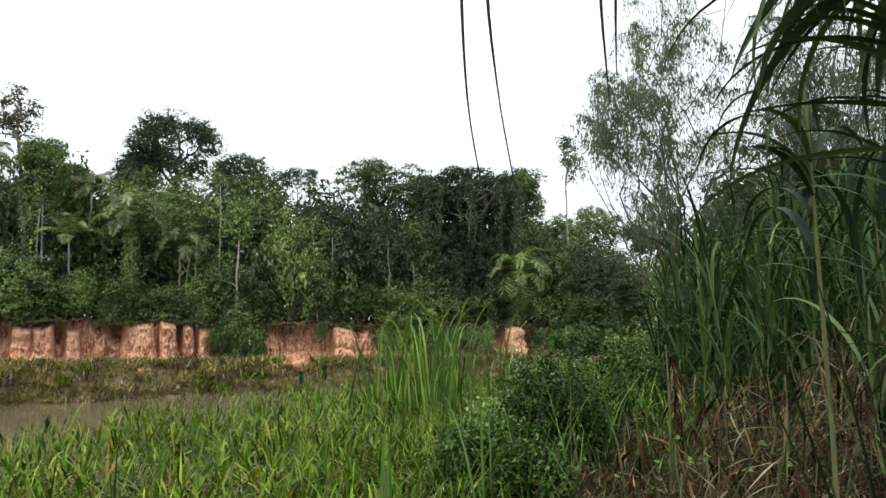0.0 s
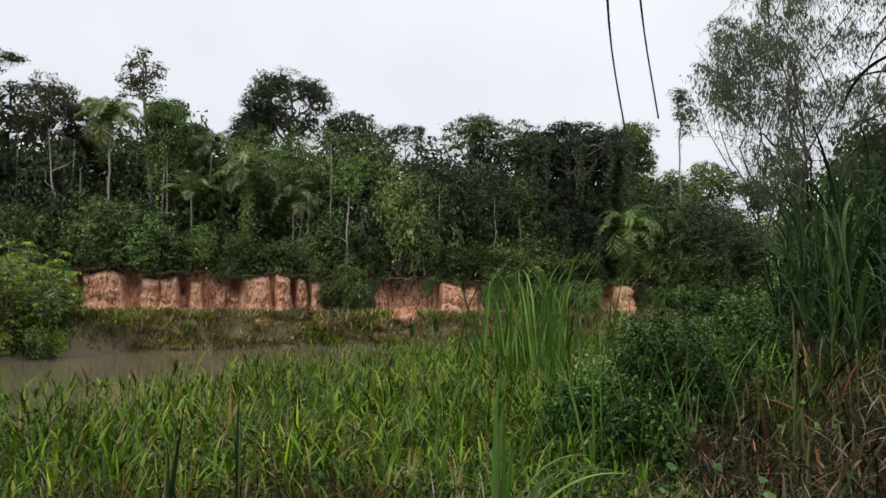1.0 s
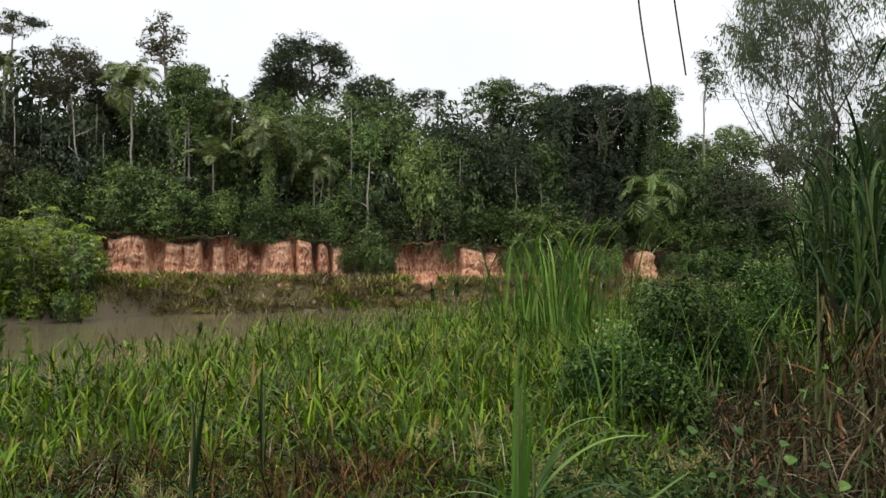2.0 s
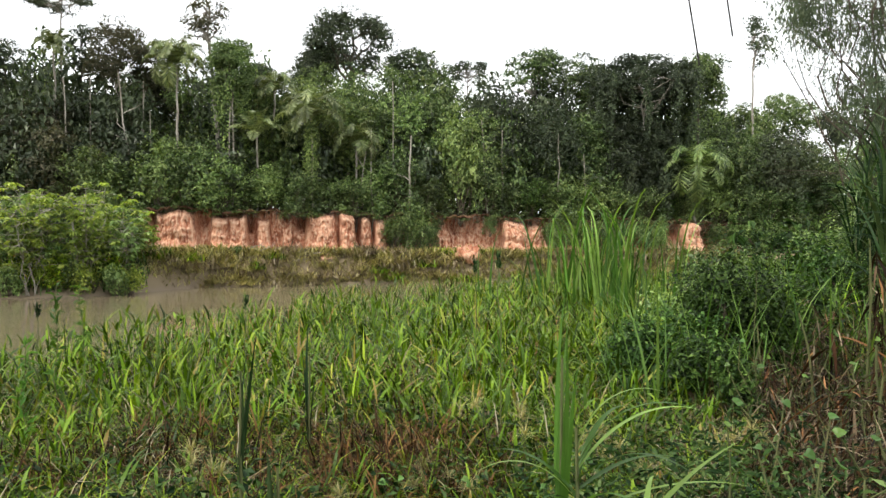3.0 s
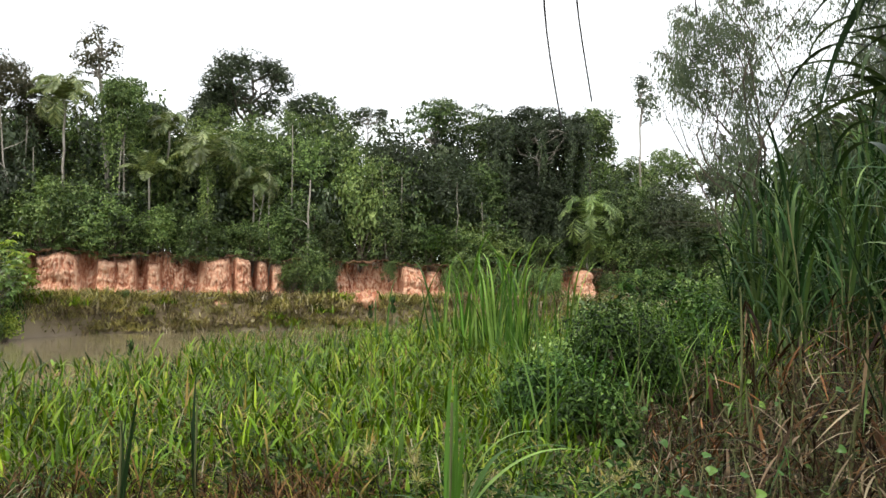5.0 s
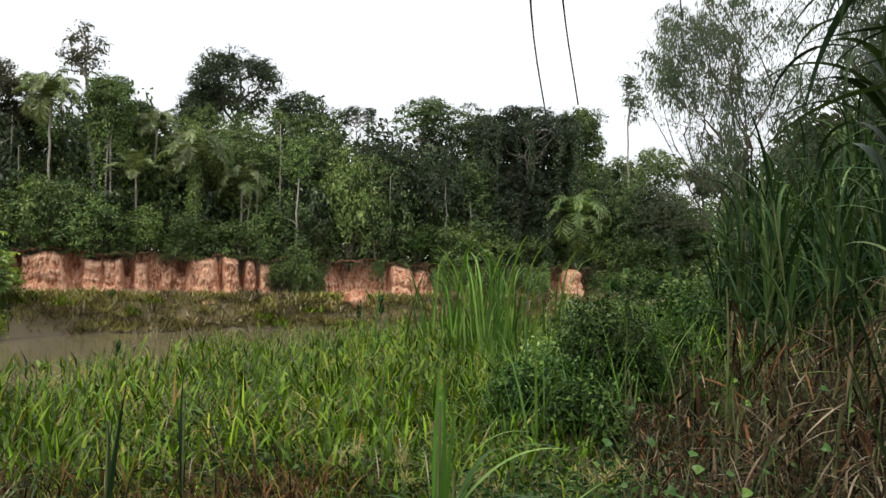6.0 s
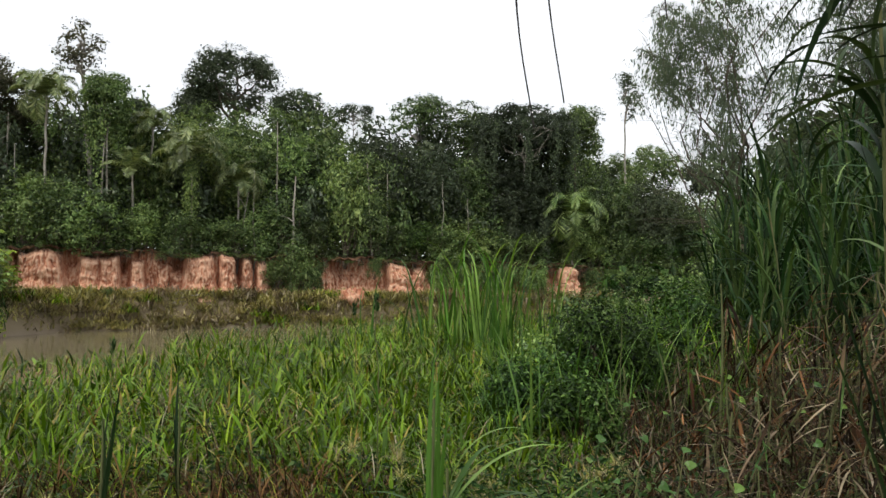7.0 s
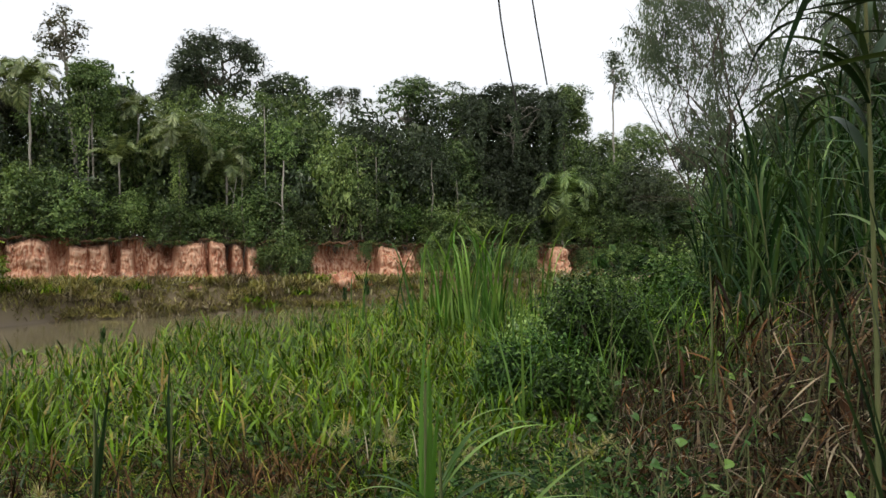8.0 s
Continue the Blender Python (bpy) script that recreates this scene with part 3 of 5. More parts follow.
# ---- the forest behind the cliff: trees that stand out ----
tree("rainforest_tree", -62.2, 71.8, 25.6, 10, 11, "dark-leaved rainforest tree with a broad crown", 11, DARK, lobes=13, leaf=0.32, inner=16)
tree("umbrella_tree", -55.9, 72.6, 30.6, 7.6, 3.4, "tall umbrella-crowned tree with a thin pale trunk", 12, DARK, BARK, lobes=24, clumps=11, per=8, flat=0.6, r0=0.13, leaf=0.27, lobe=(0.2, 0.34))
tree("rainforest_tree", -55.3, 74.9, 27.5, 4.2, 6.5, "thin wispy tree with sparse leaves", 13, DARK, WOOD, lobes=9, clumps=14, per=8, leaf=0.35, open_=0.2, r0=0.15)
tree("rainforest_tree", -50.8, 75.0, 28.2, 7.4, 10, "brownish-leaved tree with pale forked trunks", 14, BROWNISH, BARK, lobes=16, clumps=34, r0=0.17, leaf=0.3)
tree("rainforest_tree", -48.6, 78.1, 26.8, 5.6, 9, "brown-green tree crown behind a palm", 15, BROWNISH, WOOD, lobes=12, r0=0.16, leaf=0.3)
tree("emergent_tree", -40.8, 75.3, 30.5, 5.2, 7.0, "tall pale-trunked emergent tree with a sparse crown", 16, BROWNISH, BARK, lobes=13, clumps=13, per=7, leaf=0.34, r0=0.26, lean=(-1.8, 0), limbs=1.7, lobe=(0.2, 0.34))
tree("creeper_clad_tree", -37.2, 73.7, 24.9, 5.2, 7.5, "yellow-green tree column clad in creepers", 17, VINE, BARK, lobes=22, clumps=40, r0=0.14, drape=10, leaf=0.28, inner=16)
tree("rainforest_tree", -39.7, 84.6, 24.6, 4, 4.5, "small dark tree crown in the second row", 18, DARK, lobes=8)
tree("emergent_tree", -33.0, 99.7, 34.6, 14.2, 11, "huge dark emergent tree with a billowing crown", 19, DARK, WOOD, lobes=46, clumps=20, leaf=0.34, r0=0.5, lobe=(0.18, 0.31), inner=14)
tree("rainforest_tree", -37.6, 97.5, 28.5, 7.5, 7, "dark shoulder of forest below a huge emergent tree", 119, DARK, lobes=16, clumps=30, inner=20, leaf=0.3)
tree("rainforest_tree", -36.9, 99.0, 31.2, 7.0, 6, "dark side limb of forest beside a huge emergent tree", 120, DARK, lobes=14, clumps=30, inner=14, leaf=0.3)
tree("rainforest_tree", -25.2, 100.3, 29.6, 7.6, 8, "dark tree with a ragged layered crown", 20, DARK, lobes=12, clumps=36)
tree("umbrella_tree", -18.2, 103.6, 28.2, 7.2, 4.4, "airy umbrella-crowned tree with thin branches", 21, DARK, BARK, lobes=26, clumps=13, per=8, flat=0.6, r0=0.15, leaf=0.24, lobe=(0.2, 0.32))
tree("rainforest_tree", -8.9, 100.3, 28.9, 9.0, 8.5, "grey-green tree with pale spreading branches", 22, FOREST, BARK, lobes=13, clumps=30, per=10, limbs=1.8, r0=0.3)
tree("rainforest_tree", -3.0, 103.1, 27.6, 8.2, 8.5, "grey-green tree with a thin open crown", 23, FOREST, BARK, lobes=14, clumps=40, limbs=1.6)
tree("creeper_clad_tree", 4.2, 94.7, 25.9, 15.5, 8.0, "massive dark tree with pale limbs and hanging creepers", 24, DARK, BARK, lobes=62, clumps=28, lobe=(0.24, 0.38), r0=0.18, drape=40, limbs=1.2, flat=0.35, leaf=0.32, inner=14)
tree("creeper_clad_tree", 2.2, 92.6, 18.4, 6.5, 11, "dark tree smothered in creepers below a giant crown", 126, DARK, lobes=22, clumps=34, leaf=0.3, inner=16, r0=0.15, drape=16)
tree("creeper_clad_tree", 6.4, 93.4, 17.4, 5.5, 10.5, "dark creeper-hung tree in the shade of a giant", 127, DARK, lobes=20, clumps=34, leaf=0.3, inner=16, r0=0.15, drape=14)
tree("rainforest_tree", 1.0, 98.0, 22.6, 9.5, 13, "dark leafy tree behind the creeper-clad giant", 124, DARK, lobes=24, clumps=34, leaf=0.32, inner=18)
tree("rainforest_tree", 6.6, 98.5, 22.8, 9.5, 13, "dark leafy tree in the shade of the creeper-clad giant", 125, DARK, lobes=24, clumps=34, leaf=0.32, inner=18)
tree("creeper_clad_tree", 10.6, 97.6, 26.4, 8.0, 11, "dark tree shoulder with bright creepers on its crown", 25, FOREST, WOOD, lobes=20, clumps=44, drape=12, leaf=0.32, inner=16)
tree("slender_tree", 17.6, 102.8, 31.6, 5.4, 7.6, "slender tree with a wavy pale trunk and sparse crown", 26, DARK, BARK, lobes=12, clumps=13, per=7, leaf=0.32, r0=0.17, lobe=(0.22, 0.36), limbs=1.4)
tree("rainforest_tree", 25.5, 122, 25.0, 10.5, 9, "distant dark green tree with a domed crown", 27, FOREST, lobes=13, leaf=0.32, inner=16)
tree("rainforest_tree", 33.2, 125.7, 23.3, 7, 7, "distant dark tree with a rounded crown", 28, DARK, lobes=10, leaf=0.32, inner=16)
tree("rainforest_tree", 18.4, 116.5, 22.4, 8.5, 8, "distant green tree behind the creeper-clad giant", 29, FOREST, lobes=11, leaf=0.32, inner=16)

# x, y, top, width and depth of the crowns along the rim, and of those behind them
RIM_TREES = [
    (-26.7, 81.9, 22.1, 9.6, 8.5), (-22.2, 84.1, 21.0, 7.6, 7.5), (-18.5, 88.0, 20.2, 7.2, 8), (-11.5, 89.1, 21.4, 8.8, 8), (-13.6, 85.9, 18.6, 6.2, 6.5), (-6.5, 90.4, 20.7, 7.6, 8.5),
    (-2.8, 93.2, 19.7, 7.2, 8.5), (-32.6, 83.6, 22.1, 6.6, 7.5), (-50.5, 77.3, 21.3, 7.2, 7), (-56.4, 67.9, 18.8, 9.8, 7.5), (-51.8, 72.3, 20.8, 8.2, 7.5), (-51.9, 67.8, 16.3, 8.8, 7.5),
    (13.5, 97.6, 17.0, 9, 7.5), (19.7, 100.5, 17.1, 10, 8), (24.3, 101.6, 15.7, 8, 7.5), (-42.5, 87.0, 23.8, 6.5, 8), (-20.5, 97.8, 25.0, 7.5, 9)]
REAR_TREES = [
    (-24.5, 92.0, 22.9, 7, 8.5), (-15.2, 96.0, 23.8, 7, 8.5), (1.3, 100.5, 25.0, 8, 9), (-37.5, 81.9, 21.8, 6, 8), (-8.0, 99.5, 24.5, 8, 9), (-59.5, 72.5, 22.0, 7.5, 9),
    (-53.5, 79.5, 23.0, 7.5, 9), (-50.5, 82.5, 24.6, 7, 9), (-45.0, 79.0, 22.8, 6.5, 9), (-41.5, 86.0, 23.6, 7, 9), (-55.0, 71.0, 19.5, 8, 8.5), (-46.5, 86.5, 24.0, 7, 9),
    (-36.5, 93.5, 26.6, 8, 9), (-30.5, 95.5, 26.4, 8, 9), (-26.5, 97.0, 26.8, 7.5, 9), (-58.5, 78, 22.6, 9, 10), (-47.5, 81.5, 22.0, 8, 9), (-21.5, 100.5, 26.4, 7.5, 9), (-33.0, 94.0, 25.0, 8, 9)]
for i, (x, y, top, w, d) in enumerate(RIM_TREES + REAR_TREES):
    tree("rainforest_tree", x, y, top, w * 1.15, min(d * 2.1, 0.86 * (top - 5)), ("mid-green rainforest tree above the clay cliff", "rounded green tree crown tangled with creepers")[i % 2], 40 + i, ((DARK, BROWNISH) if x < -47 else (FOREST, DARK) if x > -16 else (FOREST, VINE))[i % 2], lobes=36, clumps=26, per=7, leaf=0.31, inner=14, lobe=(0.26, 0.42), r0=0.16, drape=(3, 5)[i % 2], group="canopy trees")

palm(-54, 69, 25.1, 4.4, "small palm against the sky with drooping fronds", 3, 12)
palm(-42.5, 72.2, 24.4, 7.0, "tall palm with a feathery crown and pale trunk", 4, 24, droop=2.1)
palm(-34.6, 78.2, 22.0, 6.2, "feathery palm between the trees", 5, 18, droop=2.1)
palm(-29.5, 75.6, 19.3, 8.2, "large light green palm clothed in creepers", 6, 18, skirt=True, droop=2.1)
palm(-25.5, 78.1, 16.3, 6.2, "palm with long drooping fronds above the cliff", 7, 14, droop=2.2)
palm(9.8, 92.8, 14.8, 9.6, "broad grey-green palm with hanging fronds", 8, 24, VINE, droop=2.3, skirt=True)
palm(-34.8, 74.2, 16.8, 5.6, "low palm with upright fronds beside a creeper-clad tree", 9, 12, droop=1.2)

snag(-50.7, 67.3, 20.1, "pale bare trunk in the forest edge", 1, 0.12, (-1.0, 0))
snag(-50.4, 69.6, 20.2, "straight white bare trunk", 2, 0.12)
snag(-45.4, 69.5, 20.8, "forked pale trunk with bare limbs", 3, 0.15, (-1.8, 0), 3)
snag(-47.0, 73.0, 20.5, "cluster of pale bare trunks", 4, 0.14, (0.3, 0), 4)
snag(-37.4, 72.5, 17.5, "leaning pale trunk beside a creeper-clad tree", 5, 0.13, (0.6, 0))
snag(-22.3, 80.8, 20.9, "thin white trunk in the canopy", 6, 0.12)
snag(-20.2, 78.4, 14.8, "leaning broken grey trunk", 7, 0.17, (0.5, 0), 1)
snag(-23.8, 77.8, 15.4, "short white broken trunk", 8, 0.14)
snag(-26.2, 77.6, 13.2, "leaning white dead branch above the shrubs", 9, 0.13, (1.9, 0), 2)
snag(-12.4, 83.6, 16.9, "pair of slim pale trunks", 10, 0.11, (-0.8, 0), 1)
snag(-11.1, 84.6, 15.8, "slim pale trunk among shrubs", 11, 0.11)
snag(-13.4, 83.9, 16.0, "slim leaning pale trunk", 12, 0.1, (-0.9, 0))
snag(-2.1, 88.0, 13.3, "thin white dead stem above shrubs", 13, 0.09, (-0.4, 0), 1)
snag(-53.3, 68.3, 15.3, "short pale trunk in dark shade", 14, 0.12)
snag(-44.5, 70.6, 17.1, "thin grey trunk behind shrubs", 15, 0.09)
snag(-5.2, 86.9, 15.5, "thin pale trunk in dark shade", 16, 0.09)

# ---- the wood that closes the view behind them ----
rng = np.random.RandomState(77)
kinds = [tree("rainforest_tree", -66 + 9 * i, 96 + 4 * i, 22, 10.5 + i % 3, 12.0 + i % 2, "dense green tree in the closed forest", 90 + i, (FOREST, DARK, VINE)[i % 3], r0=0.18, lobes=26, clumps=18, per=7, leaf=0.42, inner=18, group="forest trees", lobe=(0.24, 0.42)) for i in range(5)]
for i in range(48):
    row = i % 3
    a, s = -70 + 2.4 * i + rng.uniform(-2.0, 2.0), (7, 13, 20, 28)[row] + rng.uniform(-2, 3)
    x, y = a - 0.427 * s, cliff_y(a) + 0.904 * s
    d = math.hypot(x, y)
    az = math.degrees(math.atan2(-x, y))
    rise = 0.200 if az > 26 else 0.192 if az > 3 else 0.195 if az > -7 else 0.135
    top = 5.1 + d * (rise - (0.075, 0.035, 0.008, 0.004)[row] - rng.uniform(0, 0.03))
    k = kinds[i % 5]
    z0, h0 = float(ground_z(x, y)) - 0.15, 22 - k.location.z
    c = copy_thing(k, pose(x, y, z0, 0, 0, rng.uniform(0, 360)))
    w = rng.uniform(0.8, 1.15)
    for p in c.children:
        if p.name.startswith("trunk"):
            p.matrix_basis = Matrix.Diagonal((1, 1, (top - z0) / h0, 1))
        else:
            p.matrix_basis = Matrix.Translation((0, 0, top - z0 - h0 * w)) @ Matrix.Scale(w, 4)

# ---- shrubs along the rim, over the cliff and on the far bank ----
mound = [shrub(230 + i, 2.6 + 0.1 * i, 5.6 + 0.3 * i, 0.23, 2900, (VINE, FOREST, VINE, HERB)[i], 0, True, 17) for i in range(4)]
thicket = [shrub(240 + i, 2.7 + 0.1 * i, 5.8 + 0.3 * i, 0.34, 1500, (FOREST, DARK, VINE)[i], 0, True, 15) for i in range(3)]
placed = [0]


def grow(i, a, s, z, wide, high, kinds=mound):
    """One shrub at a place along the cliff, s behind its face; the first of each kind moves there, others are copies."""
    x, y = a - 0.427 * s, cliff_y(a) + 0.904 * s
    k = kinds[i]
    m = pose(x, y, z, 0, 0, 71 * placed[0]) @ Matrix.Diagonal((wide / 5.5, wide / 5.5, high / 6.4, 1))
    placed[0] += 1
    if k.get("stands"):
        copy_thing(k, m)
    else:
        k.matrix_basis = m
        k["stands"] = 1


# mounds clothed in creepers that lean over the rim: place along it, set-back, width, height
for i, (a, s, w, h) in enumerate(((-48.0, 1.6, 6.5, 5.5), (-44.6, 1.8, 6.0, 5.0), (-42.0, 1.3, 6.4, 6.3), (-39.8, 1.5, 5.4, 5.8), (-37.0, 1.2, 5.6, 5.2), (-34.8, 2.0, 4.4, 3.6), (-32.6, 1.6, 4.4, 3.2),
                                  (-29.6, 1.3, 4.8, 3.9), (-27.2, 2.2, 4.2, 3.2), (-25.0, 1.3, 4.8, 3.6), (-22.6, 1.5, 4.6, 3.9), (-20.2, 1.0, 5.0, 5.4), (-17.4, 1.9, 4.6, 3.8), (-14.6, 1.9, 5.4, 7.6),
                                  (-12.2, 1.5, 4.8, 5.2), (-9.6, 1.8, 4.6, 3.8), (-7.6, 1.2, 4.6, 3.9), (-4.4, 1.3, 5.4, 3.7), (-1.4, 1.4, 5.2, 3.4), (1.6, 1.4, 5.4, 3.4), (4.6, 1.4, 5.4, 3.8), (7.4, 2.2, 4.6, 3.4),
                                  (9.8, 2.2, 4.4, 3.0), (12.6, 1.4, 5.6, 4.2), (15.6, 1.4, 5.6, 4.2), (19.0, 1.4, 6.0, 4.2), (22.6, 1.4, 6.0, 4.2), (26.6, 1.4, 6.5, 4.5), (31, 1.4, 6.5, 4.5), (36, 1.4, 7, 5))):
    grow((0, 1, 2, 1)[i % 4] if a < -19 else (1, 3, 1, 2, 1)[i % 5], a, s, float(rim_z(a)) - 0.6, w * 1.08, h * 1.32)
# the taller thicket behind them
for i in range(34):
    a = -64 + 2.75 * i + rng.uniform(-0.8, 0.8)
    s = (4.6, 6.4)[i % 2] + rng.uniform(-0.5, 0.5)
    grow(1 if a < -46 else (0, 1, 2)[i % 3] if a < -19 else (0, 1)[i % 2], a, s, float(rim_z(a)) - 0.4, rng.uniform(5.6, 7.6), rng.uniform(6.4, 9.4) * (1.1 if a < -14 else 0.92), thicket)
for i in range(19):
    a, s = -64 + 4.9 * i + rng.uniform(-1, 1), rng.uniform(9.0, 13.5)
    x, y = a - 0.427 * s, cliff_y(a) + 0.904 * s
    grow((0, 1)[i % 2], a, s, float(ground_z(x, y)) - 0.3, rng.uniform(7.5, 9.5), rng.uniform(9.5, 12.5), thicket)
# creepers that hang down over the wall, and thickets at its foot: place, set-back, foot, width, height
for i, (a, s, z, w, h) in enumerate(((-21.4, -0.6, 2.6, 3.4, 4.4), (-19.8, -0.9, 2.5, 3.8, 4.6), (-18.4, -0.5, 2.6, 2.8, 3.6), (-12.2, -0.3, 4.4, 1.5, 2.3), (-6.0, -0.5, 2.2, 2.4, 4.3), (-4.4, -0.5, 2.2, 3.2, 4.4),
                                     (-1.9, -0.6, 2.2, 3.6, 4.2), (0.9, -0.6, 2.2, 3.8, 4.2), (3.7, -0.5, 2.2, 3.6, 4.1), (5.9, -0.3, 2.2, 2.2, 3.6), (12.0, -0.4, 2.1, 3.2, 4.0), (14.8, -0.4, 2.0, 4.0, 4.2), (18.0, -0.3, 2.0, 4.4, 4.4), (21.5, 0, 2, 4.6, 4.4),
                                     (25, 0, 2, 5, 4.6), (29, 0, 2, 5, 4.6), (33, 0, 2, 5.4, 4.6), (38, 0, 2, 5.4, 4.6), (-17.4, 0.2, 4.9, 1.6, 1.6), (-31.4, 0.5, 6.2, 1.3, 1.1), (-44.4, -0.6, 3.0, 3.2, 5.0), (-46.8, -0.8, 3.0, 4.6, 5.4), (-50, -1, 3.0, 5, 5.6), (-53, -1, 3.0, 5, 5.6), (-57, -1, 3.0, 5.4, 5.6), (-61, -1, 3, 5.4, 5.6),
                                     (-35.6, -2.6, 2.4, 1.3, 1.5), (-17.6, -2.4, 1.7, 1.8, 1.5))):
    grow((0, 2, 1, 0)[i % 4], a, s, z - 0.1, w, h)
# ragged fringe along the lip
fringe = [shrub(200 + i, 1.5, 1.2, 0.2, 460, (VINE, FOREST, VINE)[i], 3, False, 8) for i in range(3)]
for i in range(34):
    a = -44 + 1.65 * i + rng.uniform(-0.5, 0.5)
    grow(i % 3, a, rng.uniform(0.1, 0.7), float(rim_z(a)) - 0.25, rng.uniform(3.0, 5.6), rng.uniform(1.8, 4.4), fringe)


def sapling(x, y, top, width, label, seed, mat, whorls=70):
    """Slim stems that end in flat whorls of large drooping leaves."""
    rng = np.random.RandomState(seed)
    z0 = float(ground_z(x, y)) - 0.1
    ob = thing("riverside_sapling", x, y, z0, label, "tree", "riverside saplings")
    h = top - z0
    lines, PP, DD = [], [], []
    for i in range(9):
        tip = np.array([rng.uniform(-0.42, 0.42) * width, rng.uniform(-0.4, 0.4) * width, h * rng.uniform(0.62, 0.97)])
        stem = bent((0.3 * tip[0], 0.3 * tip[1], 0), tip, rng, 8, 0.05)
        lines.append((stem, np.linspace(0.035, 0.015, 8)))
        for j in range(whorls // 9):
            b = stem[rng.randint(3, 8)]
            e = b + np.array([rng.normal(0, 0.16) * width, rng.normal(0, 0.14) * width, rng.uniform(-0.3, 0.8)])
            lines.append((bent(b, e, rng, 4, 0.06), np.linspace(0.022, 0.010, 4)))
            n = 9
            az = np.arange(n) * 2 * np.pi / n + rng.uniform(0, 6)
            PP.append(np.repeat(e[None], n, 0))
            DD.append(np.stack([np.cos(az), np.sin(az), rng.uniform(-0.75, 0.15, n)], 1))
    P, D = np.concatenate(PP), np.concatenate(DD)
    n = len(P)
    N = unit(np.array([0, 0, 1.0]) + rng.normal(0, 0.3, (n, 3)))
    part("trunk", mesh_of("trunk", *tubes(lines, 5), BARK, True), ob)
    part("crown", mesh_of("crown", *leaves(P, D, N, rng.uniform(0.38, 0.66, n), rng.uniform(0.20, 0.32, n), 0.12, 0.2), mat), ob)


for i, (x, y, top, w) in enumerate(((-43.5, 52.5, 8.4, 4.6), (-40.4, 54.6, 8.7, 4.2), (-39.6, 57.6, 6.8, 3.4), (-46.2, 55.0, 9.0, 4.6), (-42.0, 58.5, 8.8, 4.4), (-47.5, 51.5, 8.4, 5), (-51, 56, 9.4, 5.5), (-40.6, 61.6, 6.6, 3.4), (-44.6, 54.2, 7.2, 4.6), (-41.8, 55.4, 6.2, 4.2))):
    sapling(x, y, top, w * 1.2, "bright lime-green riverside sapling with large leaves", 300 + i, (LIME, LIME, VINE)[i % 3], 100)

for i in range(16):
    x, y = -37.5 - 1.0 * i + rng.uniform(-0.6, 0.6), 55.4 - 0.55 * i + rng.uniform(0, 2.6)
    b = shrub(700 + i, 1.3, rng.uniform(1.6, 2.6), 0.26, 700, (LIME, VINE, GRASS)[i % 3])
    tagged(b, "low bright green shrub at the river's edge", "shrub", "river-edge shrubs")
    b.matrix_basis = pose(x, y, max(float(ground_z(x, y)), 0.0) - 0.1)

# ---- far bank cover ----
rng = np.random.RandomState(5)


def strip(n, a0, a1, s0, s1):
    a, s = rng.uniform(a0, a1, n), rng.uniform(s0, s1, n)
    x, y = a - 0.427 * s, cliff_y(a) + 0.904 * s
    return np.stack([x, y, ground_z(x, y) - 0.03], 1)


def grassy(name, B, L, W, lean, bend, mat, label, k=3):
    n = len(B)
    geo = blades(B, rng.uniform(0, 2 * np.pi, n), rng.uniform(*L, n), rng.uniform(*W, n), rng.uniform(*lean, n), rng.uniform(*bend, n), k)
    tagged(new(name, mesh_of(name, *geo, mat)), label, "grass", kind="stuff")


B = strip(26000, -46, 12, -8.6, 0.4)
B = B[B[:, 2] > 0.10]
F = strip(7000, -46, 12, -6.3, -4.6)
F = F[(F[:, 2] > -0.06) & (F[:, 2] < 0.75)]
grassy("waterside_grass", F, (0.35, 0.9), (0.07, 0.15), (0.3, 1.4), (0.4, 1.5), OLIVE, "ragged olive grass hanging over the waterline")
grassy("bank_grass", B[::2], (0.4, 0.95), (0.08, 0.17), (0.2, 1.1), (0.3, 1.2), OLIVE, "tufts of green grass on the muddy far bank")
grassy("dead_bank_grass", B[1::2], (0.4, 1.1), (0.06, 0.14), (0.5, 1.4), (0.2, 0.8), STRAW, "dead brown grass and stems on the far bank")
B = strip(5000, -62, -42, -15, -1)
B = B[B[:, 2] > 0.1]
grassy("bank_reeds", B, (0.6, 1.5), (0.05, 0.11), (0.1, 0.5), (0.3, 1.0), HERB, "green herbs and reeds under the riverside saplings")
scrub = []
for i, (mat, n) in enumerate(((OLIVE, 90), (GRASS, 80), (STRAW, 70), (OLIVE, 120))):
    ob = thing("bank_scrub", 0, 0, 0, ("arching tuft of olive grass on the far bank", "tuft of fresh green grass on the far bank", "dead brown brush on the far bank", "dense mat of olive grass on the far bank")[i], "scrub", "bank scrub")
    B = np.stack([rng.normal(0, 0.42, n), rng.normal(0, 0.32, n), np.zeros(n)], 1)
    geo = blades(B, rng.uniform(0, 2 * np.pi, n), rng.uniform(0.45, 1.15, n), rng.uniform(0.05, 0.10, n), rng.uniform(0.05, 0.7, n), rng.uniform(0.5, 1.9, n), 3)
    part("grass", mesh_of("grass", *geo, mat), ob)["kind"] = "stuff"
    scrub.append(ob)
